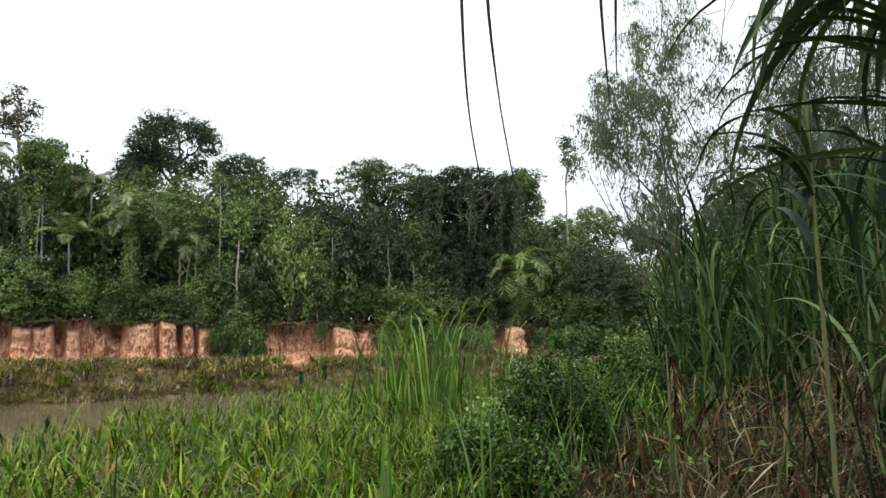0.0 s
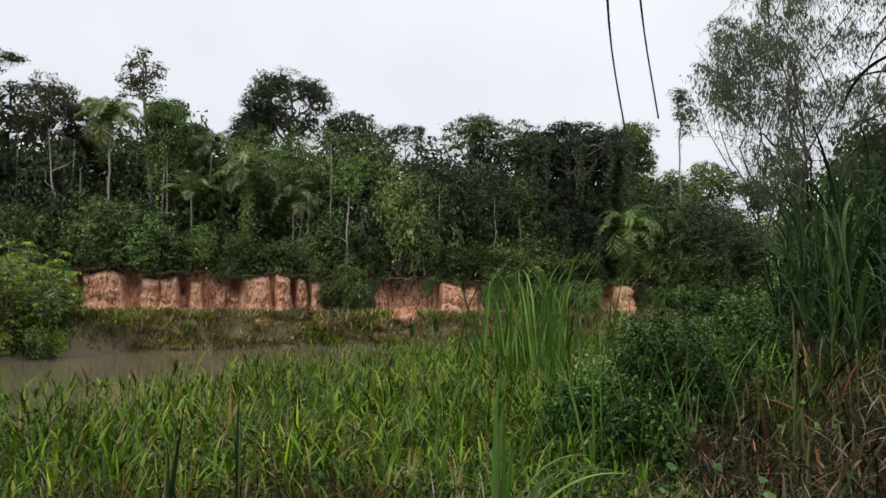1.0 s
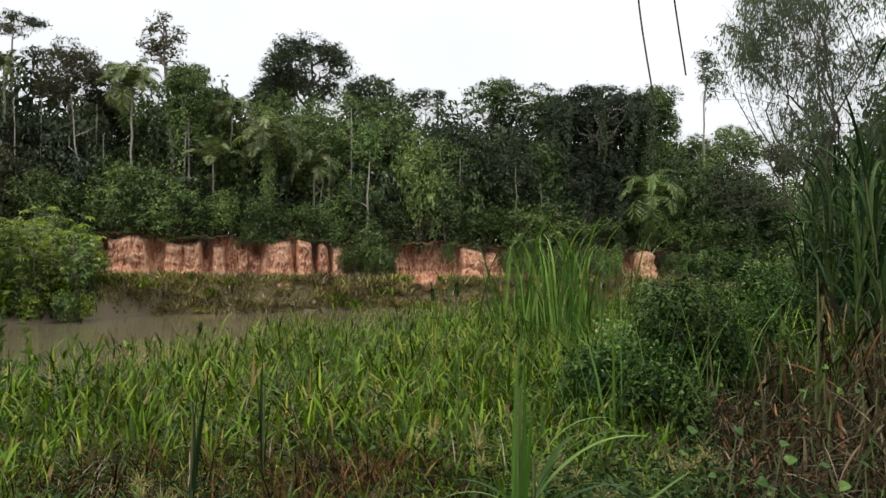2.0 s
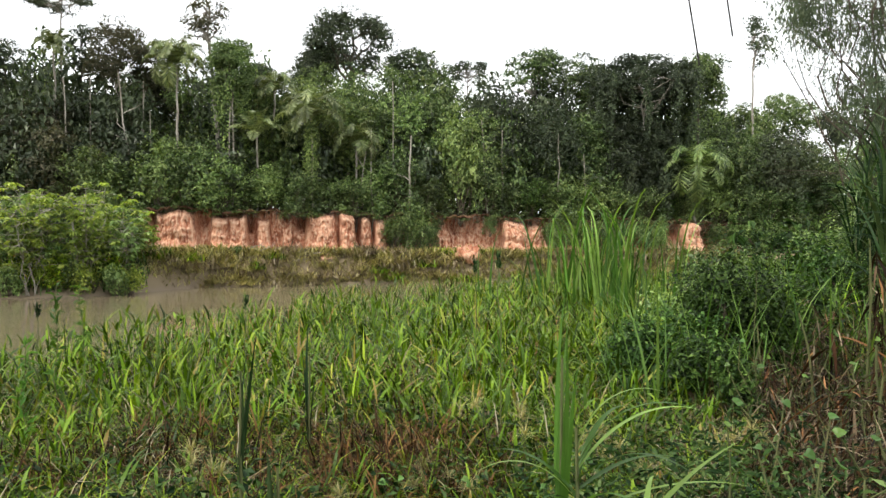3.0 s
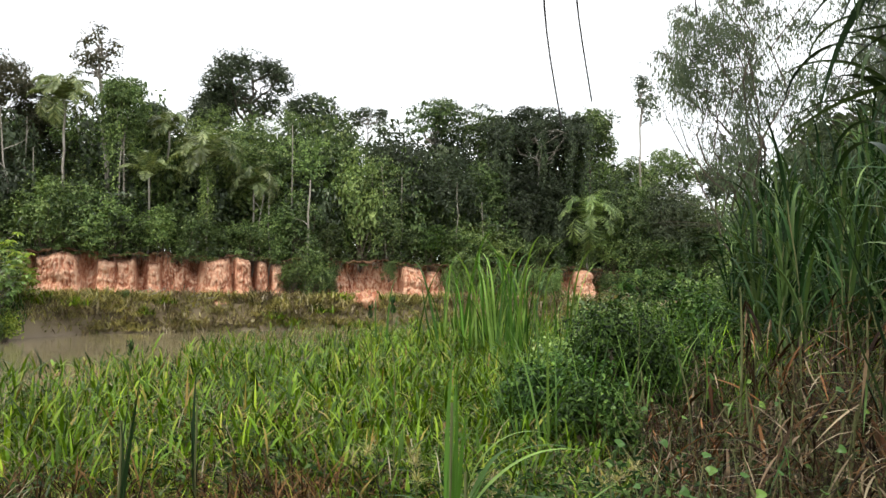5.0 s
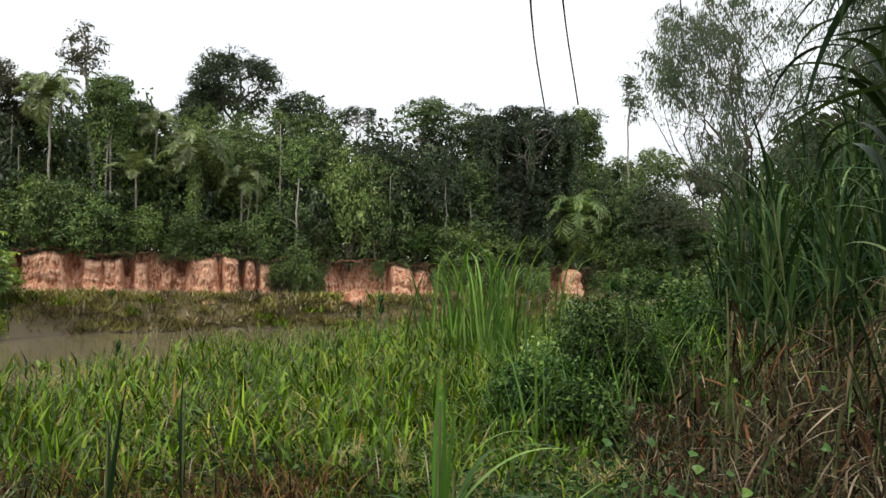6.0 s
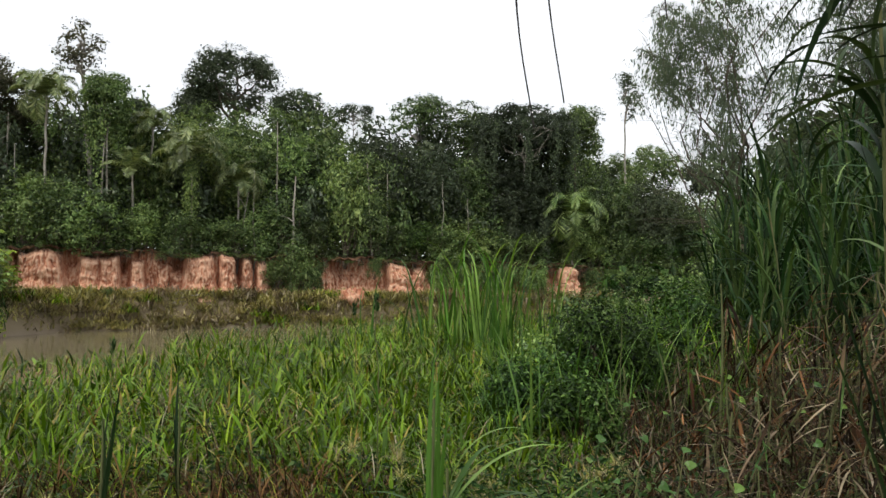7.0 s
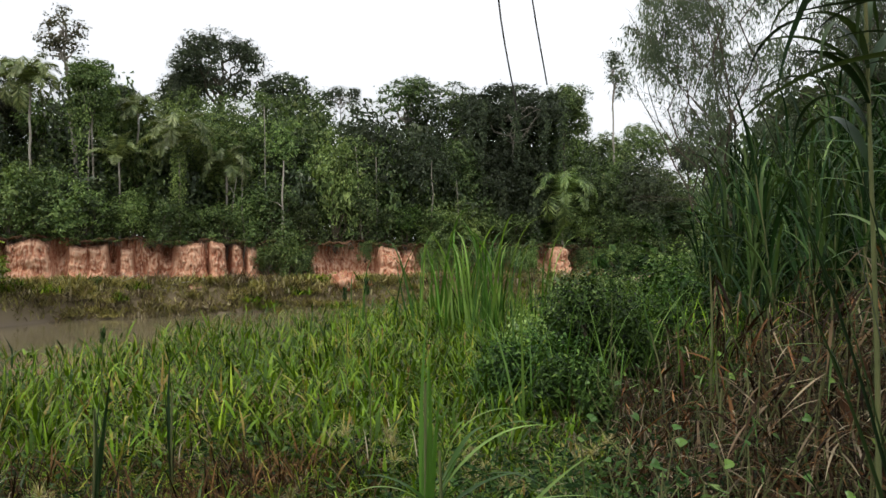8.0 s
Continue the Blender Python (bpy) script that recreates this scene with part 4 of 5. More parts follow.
for i in range(300):
    a, s = rng.uniform(-43, 12), rng.uniform(-6.0, -1.4)
    x, y = a - 0.427 * s, cliff_y(a) + 0.904 * s
    k = rng.uniform(0.6, 1.4)
    m = pose(x, y, float(ground_z(x, y)) - 0.12, 0, 0, rng.uniform(0, 360)) @ Matrix.Diagonal((k * 1.2, k, k * 0.9, 1))
    if i < 4:
        scrub[i].matrix_basis = m
    else:
        copy_thing(scrub[(0, 2, 3, 1, 0, 2, 3, 3)[i % 8]], m)
branch = thing("driftwood", -31, 70.5, float(ground_z(-31, 70.5)), "bleached driftwood branches lying on the bank", "branch")
for i in range(16):
    a = np.array([rng.uniform(-4, 3), rng.uniform(-1.5, 1.2), 0])
    a[2] = float(ground_z(-31 + a[0], 70.5 + a[1]) - ground_z(-31, 70.5)) + 0.05
    e = a + np.array([rng.normal(0, 1.3), rng.normal(0, 0.6), rng.uniform(0.1, 0.9)])
    part("branch", mesh_of("branch", *tubes([(bent(a, e, rng, 5, 0.08), np.linspace(0.05, 0.015, 5))], 5), BARK), branch)


# ---- near bank: blades and canes ----
def leaf_blade(L, W, lean, bend, power=1.5, k=12, keel=0.22, mat=CANE, twist=0.0):
    """One long keeled grass leaf along +x with its base at the origin."""
    u = np.linspace(0, 1, k + 1)
    tilt = lean + bend * ((u[1:] + u[:-1]) / 2) ** power
    x = np.concatenate([[0], np.cumsum(np.sin(tilt) * L / k)])
    z = np.concatenate([[0], np.cumsum(np.cos(tilt) * L / k)])
    prof = np.minimum(0.4 + 0.6 * u / 0.25, 1) * np.clip((1 - u) / 0.75, 0.02, 1) ** 0.75 * W / 2
    t = np.concatenate([tilt, tilt[-1:]])
    up = np.stack([-np.cos(t), 0 * t, np.sin(t)], 1)
    a = twist * u
    side = np.stack([0 * a, np.cos(a), 0 * a], 1) + up * np.sin(a)[:, None]
    C = np.stack([x, 0.02 * L * np.sin(2.5 * u), z], 1)
    V = np.stack([C - side * prof[:, None], C - up * (keel * prof)[:, None], C + side * prof[:, None]], 1).reshape(-1, 3)
    b = 3 * np.arange(k)
    Q = np.concatenate([np.stack([b, b + 1, b + 4, b + 3], 1), np.stack([b + 1, b + 2, b + 5, b + 4], 1)])
    return mesh_of("leaf", V, Q, mat, True)


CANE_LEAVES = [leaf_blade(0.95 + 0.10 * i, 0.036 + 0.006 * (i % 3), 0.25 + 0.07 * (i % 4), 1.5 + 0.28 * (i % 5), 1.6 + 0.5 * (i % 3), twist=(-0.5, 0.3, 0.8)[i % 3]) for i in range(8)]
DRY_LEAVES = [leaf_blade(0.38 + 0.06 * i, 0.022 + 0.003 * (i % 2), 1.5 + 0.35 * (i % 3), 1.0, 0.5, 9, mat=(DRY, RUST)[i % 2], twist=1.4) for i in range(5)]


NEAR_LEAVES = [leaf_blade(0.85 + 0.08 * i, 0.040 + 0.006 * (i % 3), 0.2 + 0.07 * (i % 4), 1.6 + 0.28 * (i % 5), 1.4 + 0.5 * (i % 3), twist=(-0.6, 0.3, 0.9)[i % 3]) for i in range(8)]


def cane(x, y, h, label, seed, n=10, size=1.0, dead=3, group="canes", low=0.3, kinds=CANE_LEAVES):
    rng = np.random.RandomState(seed)
    ob = thing("cane_plant", x, y, float(ground_z(x, y)) - 0.03, label, "cane", group)
    tip = np.array([rng.normal(0, 0.03) * h, rng.normal(0, 0.03) * h, h])
    part("stalk", mesh_of("stalk", *tubes([(bent((0, 0, 0), tip, rng, 8, 0.01), np.linspace(0.014, 0.007, 8))], 6), STALK, True), ob)
    for i in range(n):
        u = low + (1 - low) * (i + 0.5) / n
        k = size * rng.uniform(0.8, 1.15) * (1.1 - 0.25 * u)
        part("leaf", kinds[rng.randint(8)], ob, m=pose(*(tip * u), rng.uniform(-8, 8), rng.uniform(-18, 10) - 14 * u, i * 137 + rng.uniform(-30, 30)) @ Matrix.Scale(k, 4))
    for i in range(dead):
        part("dead_leaf", DRY_LEAVES[rng.randint(5)], ob, "dry brown leaf", pose(*(tip * rng.uniform(0.15, 0.45)), 0, rng.uniform(0, 30), rng.uniform(0, 360)))
    return ob


rng = np.random.RandomState(31)
first = [cane(3.1 + 0.5 * i, 8.2 + 0.4 * i, 2.0 + 0.14 * i, "green cane plant with long arching leaves and brown dead lower leaves", 400 + i, 20, dead=8) for i in range(6)]
n = 0
while n < 118:
    x, y = rng.uniform(1.9, 9.5), rng.uniform(7.2, 14)
    if x < 2.3 + 0.17 * (y - 6) or x > 0.8 + 0.66 * y:
        continue
    k = (0.64 + 0.52 * min(max(x / y - 0.2, 0) / 0.25, 1)) * rng.uniform(0.85, 1.15) * (0.45 + 0.055 * y)
    copy_thing(first[n % 6], pose(x, y, float(ground_z(x, y)) - 0.03, rng.normal(0, 4), rng.normal(0, 4), rng.uniform(0, 360)) @ Matrix.Scale(k, 4))
    n += 1

cane(1.95, 2.3, 2.5, "tall cane with broad arching leaves", 501, 17, 1.0, 4, low=0.4, kinds=NEAR_LEAVES)
cane(2.3, 3.0, 2.5, "tall cane with broad arching leaves", 502, 17, 1.0, 5, low=0.4, kinds=NEAR_LEAVES)
cane(2.7, 3.9, 2.5, "tall cane with broad arching leaves", 503, 18, 1.0, 5, low=0.3, kinds=NEAR_LEAVES)
cane(2.75, 4.6, 2.6, "tall cane with many narrow arching leaves", 509, 18, 1.05, 5, low=0.3, kinds=NEAR_LEAVES)
cane(3.2, 5.2, 2.7, "tall cane with many narrow arching leaves", 510, 18, 1.1, 5, low=0.3, kinds=NEAR_LEAVES)
cane(2.35, 3.5, 2.6, "tall cane with many narrow arching leaves", 511, 18, 1.0, 5, low=0.35, kinds=NEAR_LEAVES)

# three canes at the path's edge whose leaves reach across it
# height, azimuth, length, width, lean, bend and curve of each leaf
FIRST_REACH = [
    (5.50, 143, 0.68, 0.066, 1.40, 1.1, 2.0), (5.58, 152, 0.50, 0.055, 1.25, 0.5, 1.5), (5.68, 148, 0.66, 0.045, 0.90, 2.0, 1.6), (5.84, 145, 0.80, 0.036, 0.95, 2.0, 1.8),
    (5.66, 165, 0.62, 0.040, 0.70, 2.4, 1.7), (5.62, 175, 0.60, 0.036, 0.50, 2.6, 1.7), (5.2, 40, 0.8, 0.05, 0.6, 1.2, 1.5), (5.75, 250, 0.8, 0.05, 0.7, 1.6, 1.5)]
SECOND_REACH = [
    (6.02, 151, 0.88, 0.020, 1.00, 1.4, 1.8), (5.44, 150, 0.44, 0.050, 0.90, 0.9, 1.5), (5.56, 145, 0.66, 0.042, 0.70, 2.0, 1.6), (5.9, 170, 0.7, 0.045, 0.5, 2.2, 2.0),
    (5.3, 160, 0.7, 0.05, 0.45, 1.9, 2.0), (5.8, 60, 0.8, 0.05, 0.6, 1.5, 1.5), (5.7, 130, 0.75, 0.035, 0.35, 2.4, 2.0)]
THIRD_REACH = [
    (5.62, 168, 0.72, 0.046, 0.30, 2.75, 1.1), (5.50, 150, 0.60, 0.044, 0.25, 2.70, 1.2), (5.72, 120, 0.70, 0.046, 0.35, 2.60, 1.2), (5.58, 200, 0.62, 0.040, 0.50, 2.50, 1.2), (5.35, 95, 0.70, 0.044, 0.30, 2.60, 1.2), (5.66, 40, 0.70, 0.040, 0.60, 2.00, 1.5)]
for x, y, h, label, reach in ((1.30, 2.35, 2.6, "tall cane whose broad leaves fold over and hang", THIRD_REACH), (1.12, 1.29, 3.35, "shade-coloured dark green cane arching over the path", FIRST_REACH), (1.32, 1.57, 3.4, "second shade-coloured cane with arching leaves beside the path", SECOND_REACH)):
    z0 = float(ground_z(x, y)) - 0.03
    ob = thing("cane_plant", x, y, z0, label, "cane", "canes")
    part("stalk", mesh_of("stalk", *tubes([([(0, 0, 0), (0.01, 0, h * 0.5), (0, 0.01, h)], [0.011, 0.009, 0.006])], 7), STALK, True), ob)
    for z, az, L, W, lean, bend, power in reach:
        part("leaf", leaf_blade(L, W, lean, bend, power, 16, mat=SHADECANE), ob, m=pose(0, 0, z - z0, 0, 0, az))
        part("leaf", leaf_blade(L * 0.8, W * 0.8, lean * 0.6, bend * 1.3, power, 16, mat=SHADECANE), ob, m=pose(0, 0, z - z0 + 0.12, 0, 0, az + 17))
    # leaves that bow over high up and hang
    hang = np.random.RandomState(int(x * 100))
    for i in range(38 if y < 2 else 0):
        part("leaf", leaf_blade(hang.uniform(0.45, 0.85), hang.uniform(0.032, 0.058), hang.uniform(0.1, 0.7), hang.uniform(2.2, 2.7), hang.uniform(0.4, 0.8), 16, mat=SHADECANE, twist=hang.uniform(-1.3, 1.3)), ob, m=pose(0, 0, h * hang.uniform(0.74, 1.0), hang.uniform(-14, 14), hang.uniform(-14, 14), hang.uniform(70, 120) if i % 2 else hang.uniform(115, 165)))
fan = thing("cane_plant", 0.96, 1.32, float(ground_z(0.96, 1.32)) - 0.02, "fan of upright cane blades with a dry brown sheath", "cane", "canes")
part("stalk", mesh_of("stalk", *tubes([([(0, 0, 0), (0.01, 0, 0.5), (0, 0, 1.0)], [0.012, 0.010, 0.006])], 7), STALK, True), fan)
for i, (az, lean, L, W) in enumerate(((178, 0.06, 1.75, 0.026), (172, 0.13, 1.7, 0.024), (165, 0.02, 1.7, 0.024), (186, 0.17, 1.5, 0.026), (10, 0.04, 1.6, 0.026), (0, 0.12, 1.4, 0.026), (192, 0.24, 1.3, 0.024), (150, 0.10, 1.6, 0.024), (178, 0.20, 1.65, 0.022), (200, 0.46, 0.9, 0.022))):
    part("leaf", leaf_blade(L, W, lean, 0.22, 2.0, 12, mat=SHADECANE), fan, m=pose(0, 0, 0.25 + 0.03 * i, 0, 0, az))
part("dead_leaf", leaf_blade(1.0, 0.032, 0.03, 0.12, 2.0, 10, mat=RUST, twist=0.4), fan, "dry brown sheath", pose(-0.02, -0.05, 0.78, 0, 0, 200))


def hanging_leaf(parent, pts, W):
    """A long leaf on its way over the path whose thin tip hangs straight down."""
    p = np.asarray(pts, float)
    t = np.linspace(0, len(p) - 1, 30)
    i = np.clip(t.astype(int), 0, len(p) - 2)
    fr = (t - i)[:, None]
    m = np.gradient(p, axis=0)
    C = (2 * fr ** 3 - 3 * fr ** 2 + 1) * p[i] + (fr ** 3 - 2 * fr ** 2 + fr) * m[i] + (-2 * fr ** 3 + 3 * fr ** 2) * p[i + 1] + (fr ** 3 - fr ** 2) * m[i + 1]
    u = np.linspace(0, 1, 30)
    prof = W / 2 * np.clip((1 - u) * 2.2, 0.3, 1)
    side = unit(np.cross(unit(np.gradient(C, axis=0)), np.array([0.25, 1, 0.1])))
    V = np.stack([C - side * prof[:, None], C + side * prof[:, None]], 1).reshape(-1, 3)
    b = 2 * np.arange(29)
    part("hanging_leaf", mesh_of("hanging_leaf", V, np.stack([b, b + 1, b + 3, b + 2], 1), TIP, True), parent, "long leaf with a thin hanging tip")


over = cane(1.3, 0.3, 2.95, "tall cane with long leaves hanging over the path", 505, 6, 1.0, 2, low=0.6)
gz = over.location.z
for tip, mid, arch in (((0.023, 0.768, 5.30), (-0.003, 0.735, 5.459), (-0.012, 0.68, 5.66)), ((0.071, 0.806, 5.345), (0.046, 0.775, 5.49), (0.028, 0.72, 5.66)),
                       ((0.226, 0.80, 5.47), (0.222, 0.796, 5.52), (0.205, 0.74, 5.68)), ((0.246, 0.83, 5.53), (0.246, 0.828, 5.57), (0.242, 0.78, 5.70))):
    base = np.array([1.3, 0.3, gz])
    pts = [np.array([1.3, 0.3, gz + 2.6]), np.array([0.8, 0.42, 6.25]), np.array([arch[0] + 0.22, 0.54, 6.2]), np.array([arch[0] - 0.002, 0.635, 5.93]), np.array(arch), np.array(mid), np.array(tip)]
    hanging_leaf(over, [q - base for q in pts], 0.008)

# tall bright reed clump in the meadow
reed = thing("reed_clump", -0.25, 13.1, float(ground_z(-0.25, 13.1)), "tall bright green reed clump with nodding tips", "reeds")
REEDS = [leaf_blade(1.95 + 0.17 * i, 0.052, 0.03 + 0.04 * i, 2.4 - 0.3 * (i % 2), 9.0 - i, 14, mat=REED) for i in range(6)]
rng = np.random.RandomState(9)
for i in range(150):
    part("blade", REEDS[rng.randint(6)], reed, m=pose(rng.normal(0.1, 0.55), rng.normal(0, 0.4), -0.03, rng.normal(0, 5), rng.normal(0, 6), rng.uniform(0, 360)) @ Matrix.Scale(rng.uniform(0.6, 1.12), 4))


def shoot(x, y, h, W, label, seed, n=7, spread=7, mat=REED):
    rng = np.random.RandomState(seed)
    ob = thing("grass_shoot", x, y, float(ground_z(x, y)) - 0.02, label, "grass")
    ms = [leaf_blade(h * 0.62, W, 0.04, 0.16, 2.0, 8, mat=mat, keel=0.2), leaf_blade(h * 0.5, W * 0.8, 0.05, 0.22, 2.0, 8, mat=mat)]
    part("stalk", mesh_of("stalk", *tubes([(bent((0, 0, 0), (0.01, 0, h * 0.75), rng, 6, 0.006), np.linspace(0.011, 0.006, 6))], 6), STALK, True), ob)
    for i in range(n):
        part("leaf", ms[i % 2], ob, m=pose(0, 0, h * (0.12 + 0.26 * i / n), rng.normal(0, 2), rng.normal(0, spread), (90, -90)[i % 2] + rng.normal(0, 48)))


shoot(-0.29, 2.98, 1.66, 0.036, "upright bright green grass shoot with broad blades", 1, 6, 1.2)
shoot(-1.93, 3.35, 1.22, 0.03, "slim dark green upright grass shoot", 2, 5, 2, SHADECANE)
shoot(-1.45, 2.7, 0.95, 0.03, "short upright dark green grass shoot", 3, 6, 4, SHADECANE)
shoot(-2.05, 4.6, 1.2, 0.03, "slim dark upright grass shoot in the meadow", 4, 5, 3, SHADECANE)

# low arching leaves on the ground
arch = thing("arching_grass", -0.22, 2.92, float(ground_z(-0.22, 2.92)), "clump of long arching grey-green blades", "grass")
# height, azimuth, length, width, lean and bend of each blade
for z, az, L, W, lean, bend in ((0.72, -12, 0.62, 0.042, 0.42, 1.55), (0.70, 14, 0.66, 0.040, 0.62, 1.35), (0.66, -38, 0.60, 0.038, 0.80, 1.20), (0.62, 30, 0.55, 0.036, 1.05, 0.90), (0.78, 4, 0.50, 0.034, 0.25, 1.70), (0.60, 165, 0.45, 0.034, 0.70, 1.30),
                                (0.66, 60, 0.60, 0.034, 0.55, 1.50), (0.55, -60, 0.60, 0.036, 0.90, 1.10), (0.50, -5, 0.72, 0.036, 1.00, 0.70), (0.58, 200, 0.50, 0.030, 0.60, 1.60), (0.48, -25, 0.70, 0.040, 1.15, 0.60)):
    part("blade", leaf_blade(L, W, lean, bend, 1.4, 14, mat=REED), arch, m=pose(0, 0, z + 0.06, 0, 0, az))
part("stalk", mesh_of("stalk", *tubes([([(0, 0, 0), (0.01, 0, 0.4), (0, 0, 0.94)], [0.012, 0.010, 0.006])], 7), STALK, True), arch)
low = thing("arching_grass", 0.02, 2.62, float(ground_z(0.02, 2.62)), "low stalk with one broad slanting green blade", "grass")
part("stalk", mesh_of("stalk", *tubes([([(0, 0, 0), (0.01, 0, 0.35), (0.03, 0, 0.7)], [0.010, 0.008, 0.006])], 7), STALK, True), low)
for z, az, L, W, lean, bend in ((0.62, 12, 0.46, 0.046, 0.72, 0.35), (0.6, -40, 0.40, 0.03, 0.9, 1.0), (0.55, 80, 0.40, 0.03, 0.6, 1.4), (0.5, 170, 0.45, 0.03, 0.7, 1.2)):
    part("blade", leaf_blade(L, W, lean, bend, 1.4, 12, mat=REED), low, m=pose(0.02, 0, z + 0.06, 0, 0, az))

# heart-leaved creeper
def heart_mesh(r):
    u = np.linspace(0, 2 * np.pi, 25)[:-1]
    x = r * (0.9 * np.cos(u) + 0.35 * np.cos(2 * u) - 0.5 * (np.abs(np.sin(u / 2)) < 0) + 0.1)
    y = r * (np.sin(u) * (1 + 0.15 * np.cos(u)))
    V, Q = [], []
    for k, s in enumerate((1.0, 0.55, 0.05)):
        V.append(np.stack([x * s, y * s, 0.22 * np.abs(y * s) - 0.35 * (x * s) ** 2 / r], 1))
    i = np.arange(24)
    for k in range(2):
        Q.append(np.stack([k * 24 + i, k * 24 + (i + 1) % 24, (k + 1) * 24 + (i + 1) % 24, (k + 1) * 24 + i], 1))
    return mesh_of("leaf", np.concatenate(V), np.concatenate(Q), HEART, True)


HL = [heart_mesh(0.020), heart_mesh(0.026)]
rng = np.random.RandomState(21)
for x, y, n in ((-0.45, 3.55, 9), (-0.95, 3.4, 8), (0.55, 2.75, 6), (0.95, 2.9, 6), (1.0, 6.0, 8), (1.5, 5.2, 6), (0.85, 2.85, 4), (1.2, 3.0, 4), (1.5, 3.4, 4), (0.7, 3.4, 3), (1.75, 4.3, 5)):
    z = float(ground_z(x, y))
    ob = thing("creeper", x, y, z, "trailing creeper with pale heart-shaped leaves", "creeper", "creepers")
    pts = [np.array([rng.uniform(-0.35, 0.35), rng.uniform(-0.25, 0.25), rng.uniform(0.3, 0.62) + 0.32 * (x > 0.3)]) for _ in range(n)]
    for p in pts:
        part("stem", mesh_of("stem", *tubes([(bent((0, 0, 0), p, rng, 5, 0.1), np.linspace(0.006, 0.003, 5))], 4), STALK), ob)
    for i, p in enumerate(pts):
        part("leaf", HL[i % 2], ob, m=pose(*p, rng.uniform(10, 60), rng.uniform(-30, 30), rng.uniform(-60, 60)) @ Matrix.Scale(rng.uniform(0.7, 1.2), 4))

# dead cane with brown drooping leaves
for x, y, h, sd in ((1.66, 5.35, 1.6, 61), (1.9, 5.0, 1.3, 62), (1.45, 5.6, 1.1, 63), (2.3, 4.6, 1.2, 64), (1.15, 6.2, 1.0, 65), (1.2, 4.2, 0.8, 66), (1.7, 3.6, 0.8, 67), (2.2, 5.8, 1.3, 68), (0.9, 3.3, 0.6, 69), (2.6, 5.2, 1.2, 70), (2.1, 4.2, 1.1, 71), (2.5, 5.9, 1.4, 72), (3.0, 6.2, 1.4, 73), (2.0, 6.4, 1.3, 74), (1.5, 4.6, 0.9, 75), (1.35, 3.4, 0.7, 76), (2.9, 5.6, 1.3, 77), (1.9, 4.0, 0.9, 78), (3.4, 6.6, 1.5, 79), (2.6, 4.4, 1.1, 80)):
    rng = np.random.RandomState(sd)
    ob = thing("dead_cane", x, y, float(ground_z(x, y)) - 0.02, "dead cane stalk with drooping rust-brown leaves", "cane", "dead canes")
    part("stalk", mesh_of("stalk", *tubes([(bent((0, 0, 0), (rng.normal(0, 0.1), 0, h), rng, 6, 0.02), np.linspace(0.013, 0.006, 6))], 6), STALK, True), ob)
    for i in range(20):
        part("dead_leaf", DRY_LEAVES[rng.randint(5)], ob, m=pose(0, 0, h * rng.uniform(0.3, 1), 0, rng.uniform(-10, 40), rng.uniform(0, 360)) @ Matrix.Scale(rng.uniform(0.6, 1.1), 4))


# the brown thicket of dead canes in front of the green ones
def dead_clump(seed, h):
    """Three dead stalks hung with withered leaves."""
    rng = np.random.RandomState(seed)
    ob = thing("dead_cane_clump", 0, 0, 0, "tangle of dead canes hung with withered brown leaves", "cane", "dead cane thicket")
    lines = []
    for i in range(3):
        line = bent((rng.normal(0, 0.08), rng.normal(0, 0.08), 0), (rng.normal(0, 0.16), rng.normal(0, 0.16), h * rng.uniform(0.7, 1.05)), rng, 6, 0.03)
        lines.append((line, np.linspace(0.010, 0.004, 6)))
    for mat, n in ((DRY, 96), (RUST, 50), (STRAW, 12), (HERB, 20)):
        t = rng.uniform(0.12, 1.0, n)
        B = np.array([[np.interp(v, np.linspace(0, 1, 6), lines[k][0][:, c]) for c in range(3)] for v, k in zip(t, rng.randint(0, 3, n))])
        geo = blades(B, rng.uniform(0, 2 * np.pi, n), rng.uniform(0.14, 0.42, n), rng.uniform(0.006, 0.019, n), rng.uniform(0.9, 2.2, n), rng.uniform(0.3, 1.1, n), 4, power=0.7)
        part("foliage", mesh_of("foliage", *geo, mat), ob, {DRY: "dull brown withered leaves", RUST: "rust-brown withered leaves", STRAW: "pale straw-coloured withered leaves", HERB: "last green leaves among the dead ones"}[mat])["kind"] = "stuff"
    part("stalk", mesh_of("stalk", *tubes(lines, 5), STALK, True), ob)
    return ob


rng = np.random.RandomState(57)
clumps = [dead_clump(940 + i, 1.15 + 0.08 * i) for i in range(5)]
n = 0
while n < 120:
    y = rng.uniform(3.0, 7.6)
    x = rng.uniform(0.3, 5.2)
    if x < 0.35 + 0.23 * (y - 3.0) or x > 0.4 + 0.62 * y:
        continue
    k = rng.uniform(0.62, 1.05) * (0.60 + 0.080 * y) * (0.72 + 0.4 * step(0.2, 0.4, x / y))
    m = pose(x, y, float(ground_z(x, y)) - 0.02, rng.normal(0, 7), rng.normal(0, 7), rng.uniform(0, 360)) @ Matrix.Diagonal((k ** 0.5, k ** 0.5, k, 1))
    if n < 5:
        clumps[n].matrix_basis = m
    else:
        copy_thing(clumps[n % 5], m)
    n += 1


